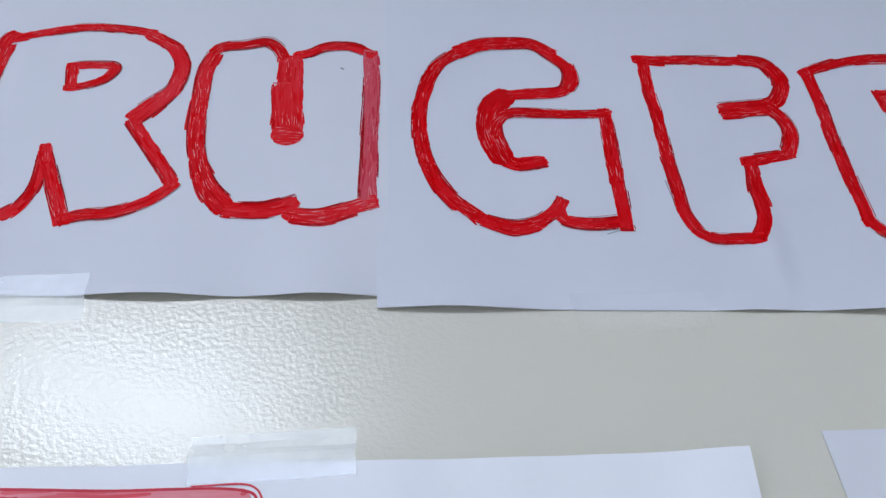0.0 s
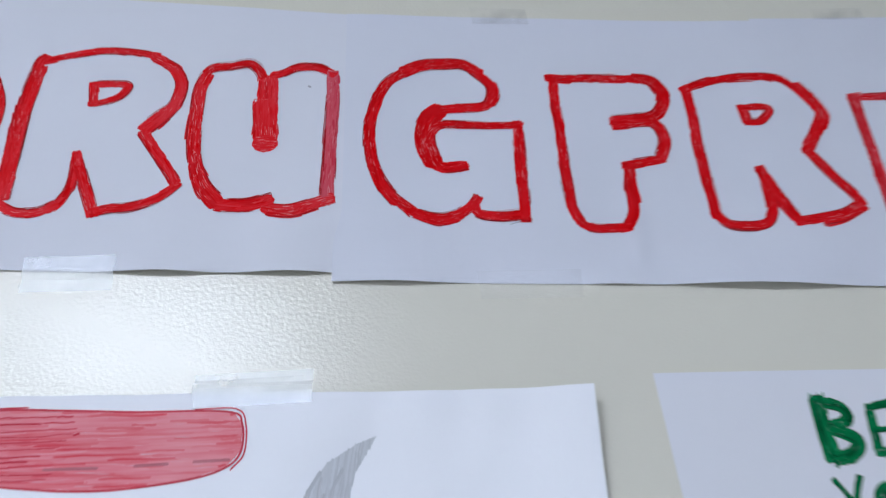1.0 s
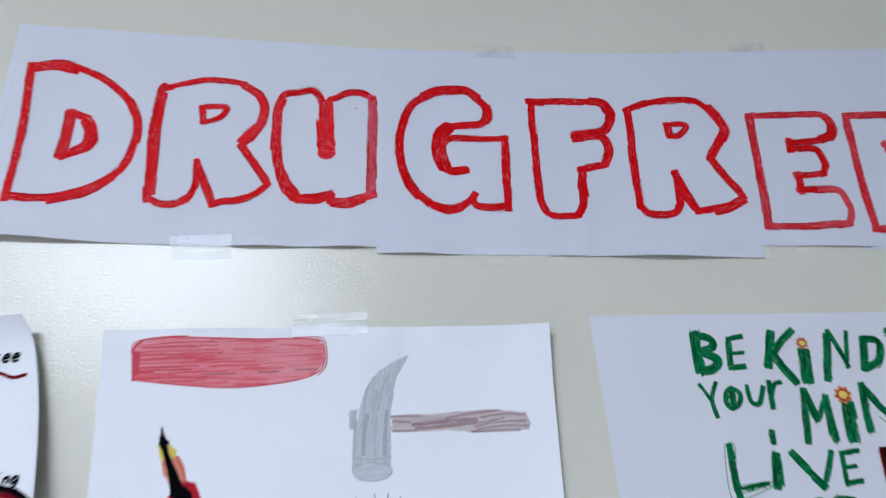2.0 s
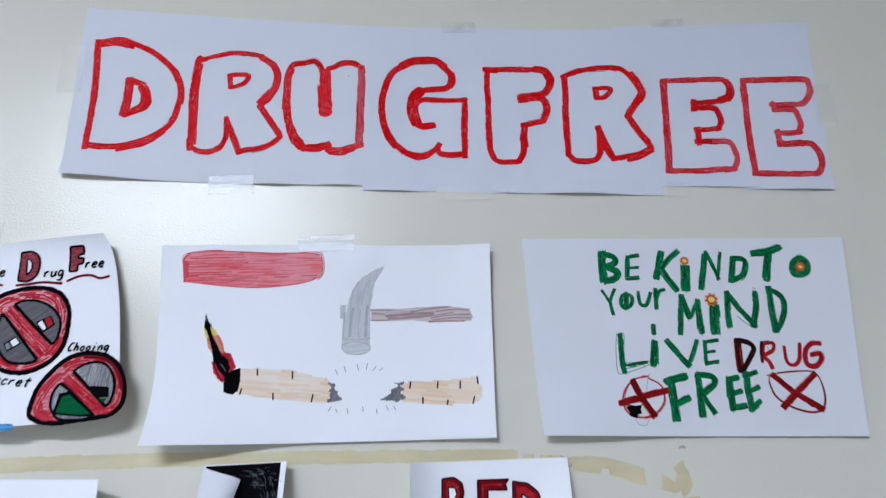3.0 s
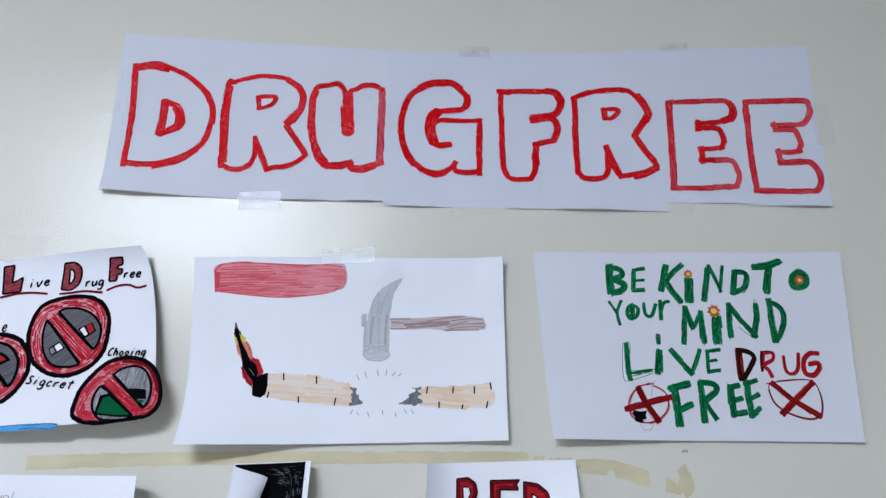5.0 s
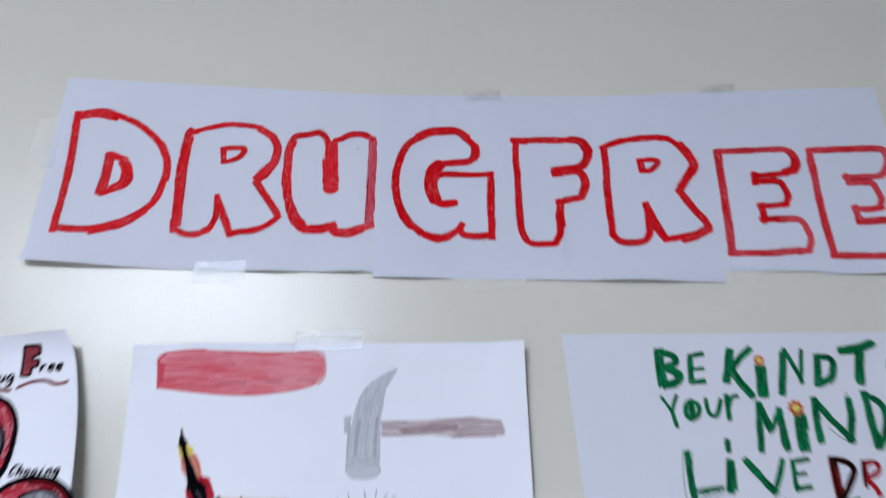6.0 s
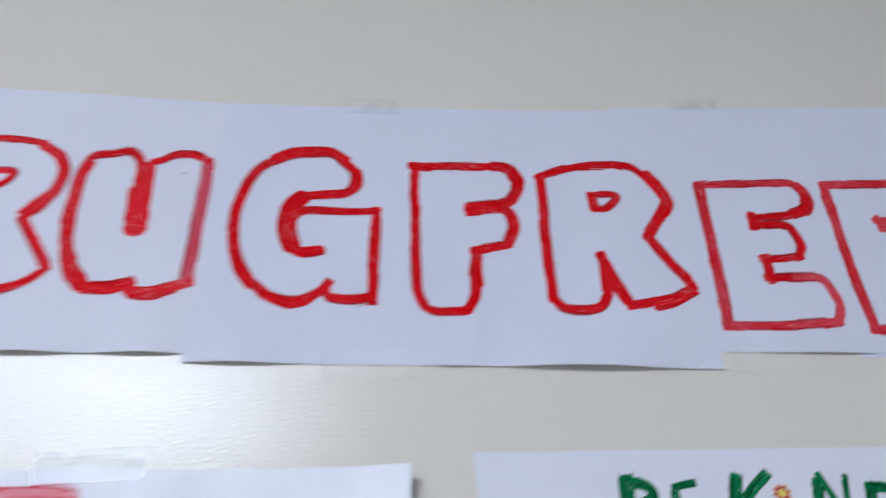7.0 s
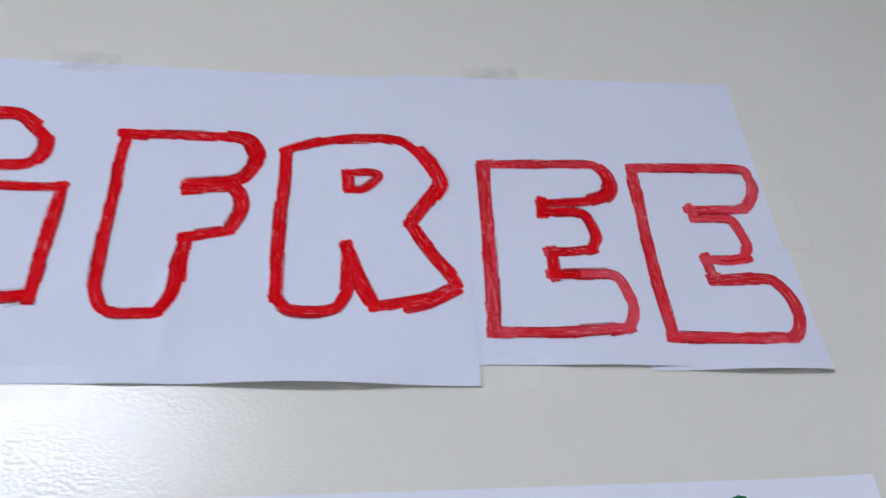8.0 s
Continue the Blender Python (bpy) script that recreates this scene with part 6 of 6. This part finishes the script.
tape_strip(((-279, 1689), (-229, 1691), (-228, 1669), (-278, 1667)), bend=over(lift_first, (-278, 1791), 1681), label="clear tape over the banner's lower edge")
tape_strip(((-175, 1619), (-113, 1623), (-112, 1603), (-172, 1599)), bend=over(lift_hammer, (-141, 1507), 1611, False), label="clear tape over a poster's upper edge")
tape_strip(((-538, 1627), (-492, 1629), (-492, 1597), (-538, 1593)), mat=THIN_TAPE, off=0.0045, label="clear tape over a poster's upper edge")
tape_strip(((-22, 1683), (40, 1685), (40, 1667), (-20, 1665)), mat=THIN_TAPE, bend=over(lift_middle, (64, 1784), 1674), label="clear tape over the banner's lower edge")
tape_strip(((-464, 1851), (-438, 1853), (-436, 1791), (-464, 1789)), mat=THIN_TAPE, off=0.0031, label="clear tape over the banner's end")
tape_strip(((430, 1823), (454, 1825), (458, 1769), (432, 1767)), mat=THIN_TAPE, off=0.0031, label="clear tape over the banner's end")
tape_strip(((242, 1691), (268, 1691), (268, 1673), (242, 1673)), mat=THIN_TAPE, off=0.0036, label="clear tape over the banner's lower edge")
tape_strip(((-18, 1898), (23, 1898), (25, 1883), (-16, 1882)), GREY_TAPE, "dusty greyish tape over the banner's upper edge", 0.0037)
tape_strip(((242, 1909), (282, 1912), (282, 1900), (242, 1898)), GREY_TAPE, "dusty greyish tape over the banner's upper edge", 0.0032)


def glue_film(spine, widths, label, mat, off):
    """Old tape glue on the wall along a line of millimetres, ragged at its edges."""
    line = smooth(spine, 3.0)
    bm = bmesh.new()
    rows = []
    for i, q in enumerate(line):
        ahead = line[min(i + 1, len(line) - 1)] - line[max(i - 1, 0)]
        side = Vector((-ahead.y, ahead.x)).normalized()
        w = widths[0] + (widths[1] - widths[0]) * i / (len(line) - 1)
        a = w / 2 + 1.2 * noise.noise((q.x * 0.11, 1.0, q.y * 0.11)) + random.uniform(-0.5, 0.5)
        b = w / 2 + 1.2 * noise.noise((q.x * 0.11, 8.0, q.y * 0.11)) + random.uniform(-0.5, 0.5)
        row = []
        for k in range(4):
            p = q + side * (-a + (a + b) * k / 3)
            row.append(bm.verts.new((p.x / 1000, -off, p.y / 1000)))
        rows.append(row)
    for a, b in zip(rows, rows[1:]):
        for k in range(3):
            bm.faces.new((a[k], b[k], b[k + 1], a[k + 1]))
    mesh = bpy.data.meshes.new("glue_residue")
    bm.to_mesh(mesh)
    bm.free()
    mesh.materials.append(mat)
    return tagged(new("glue_residue", mesh), label, "tape residue", "tape residue")


LONG = "long yellowish film of old tape glue on the wall"
PATCH = "torn yellowish patch of old tape glue"
glue_film(((-472, 1374), (-378, 1378), (-253, 1382), (-82, 1385), (42, 1387), (62, 1386)), (15, 12), LONG, GLUE, 0.00006)
glue_film(((68, 1387), (102, 1384), (124, 1379)), (3, 10), PATCH, GLUE_PATCH, 0.00006)


def glue_scrap(outline, label, mat, off):
    """A torn scrap of old glue with a ragged outline, in millimetres on the wall."""
    points = []
    for p, q in zip(outline, outline[1:] + outline[:1]):
        p, q = Vector(p), Vector(q)
        count = max(1, int((q - p).length / 2.0))
        for k in range(count):
            s = p + (q - p) * k / count
            points.append(s + Vector((noise.noise((s.x * 0.35, 2.0, s.y * 0.35)), noise.noise((s.x * 0.35, 9.0, s.y * 0.35)))) * 0.9)
    bm = bmesh.new()
    front = [bm.verts.new((p.x / 1000, -off, p.y / 1000)) for p in points]
    back = [bm.verts.new((p.x / 1000, -off + 0.00004, p.y / 1000)) for p in points]
    for corners in geometry.tessellate_polygon([[Vector((p.x, p.y, 0)) for p in points]]):
        bm.faces.new([front[k] for k in corners])
    for k in range(len(points)):
        n = (k + 1) % len(points)
        bm.faces.new((front[k], front[n], back[n], back[k]))
    bmesh.ops.recalc_face_normals(bm, faces=bm.faces)
    mesh = bpy.data.meshes.new("glue_residue")
    bm.to_mesh(mesh)
    bm.free()
    mesh.materials.append(mat)
    return tagged(new("glue_residue", mesh), label, "tape residue", "tape residue")


glue_scrap([(118, 1386), (136, 1387), (156, 1385), (177, 1380), (192, 1375), (193, 1358), (179, 1361), (168, 1366), (156, 1368), (155, 1374), (149, 1375), (146, 1369), (131, 1371), (118, 1372)], "curved yellowish scrap of old tape glue", GLUE, 0.00008)
glue_scrap([(209, 1369), (215, 1367), (223, 1361), (225, 1370), (222, 1376), (233, 1384), (234, 1377), (238, 1372), (241, 1359), (236, 1351), (230, 1346), (228, 1353), (223, 1351), (212, 1353), (208, 1354), (210, 1361)], "jagged yellowish scrap of old tape glue", GLUE, 0.00008)
glue_scrap([(232, 1347), (247, 1348), (249, 1340), (251, 1318), (247, 1319), (243, 1332), (240, 1335), (241, 1325), (241, 1313), (228, 1313), (230, 1322), (229, 1328), (234, 1331), (232, 1338)], "forked yellowish scrap of old tape glue", GLUE, 0.00008)
glue_scrap([(230, 1397), (234, 1398), (237, 1397), (236, 1394), (233, 1395), (230, 1394)], "tiny greyish speck of old tape glue", GLUE_SPECK, 0.00008)
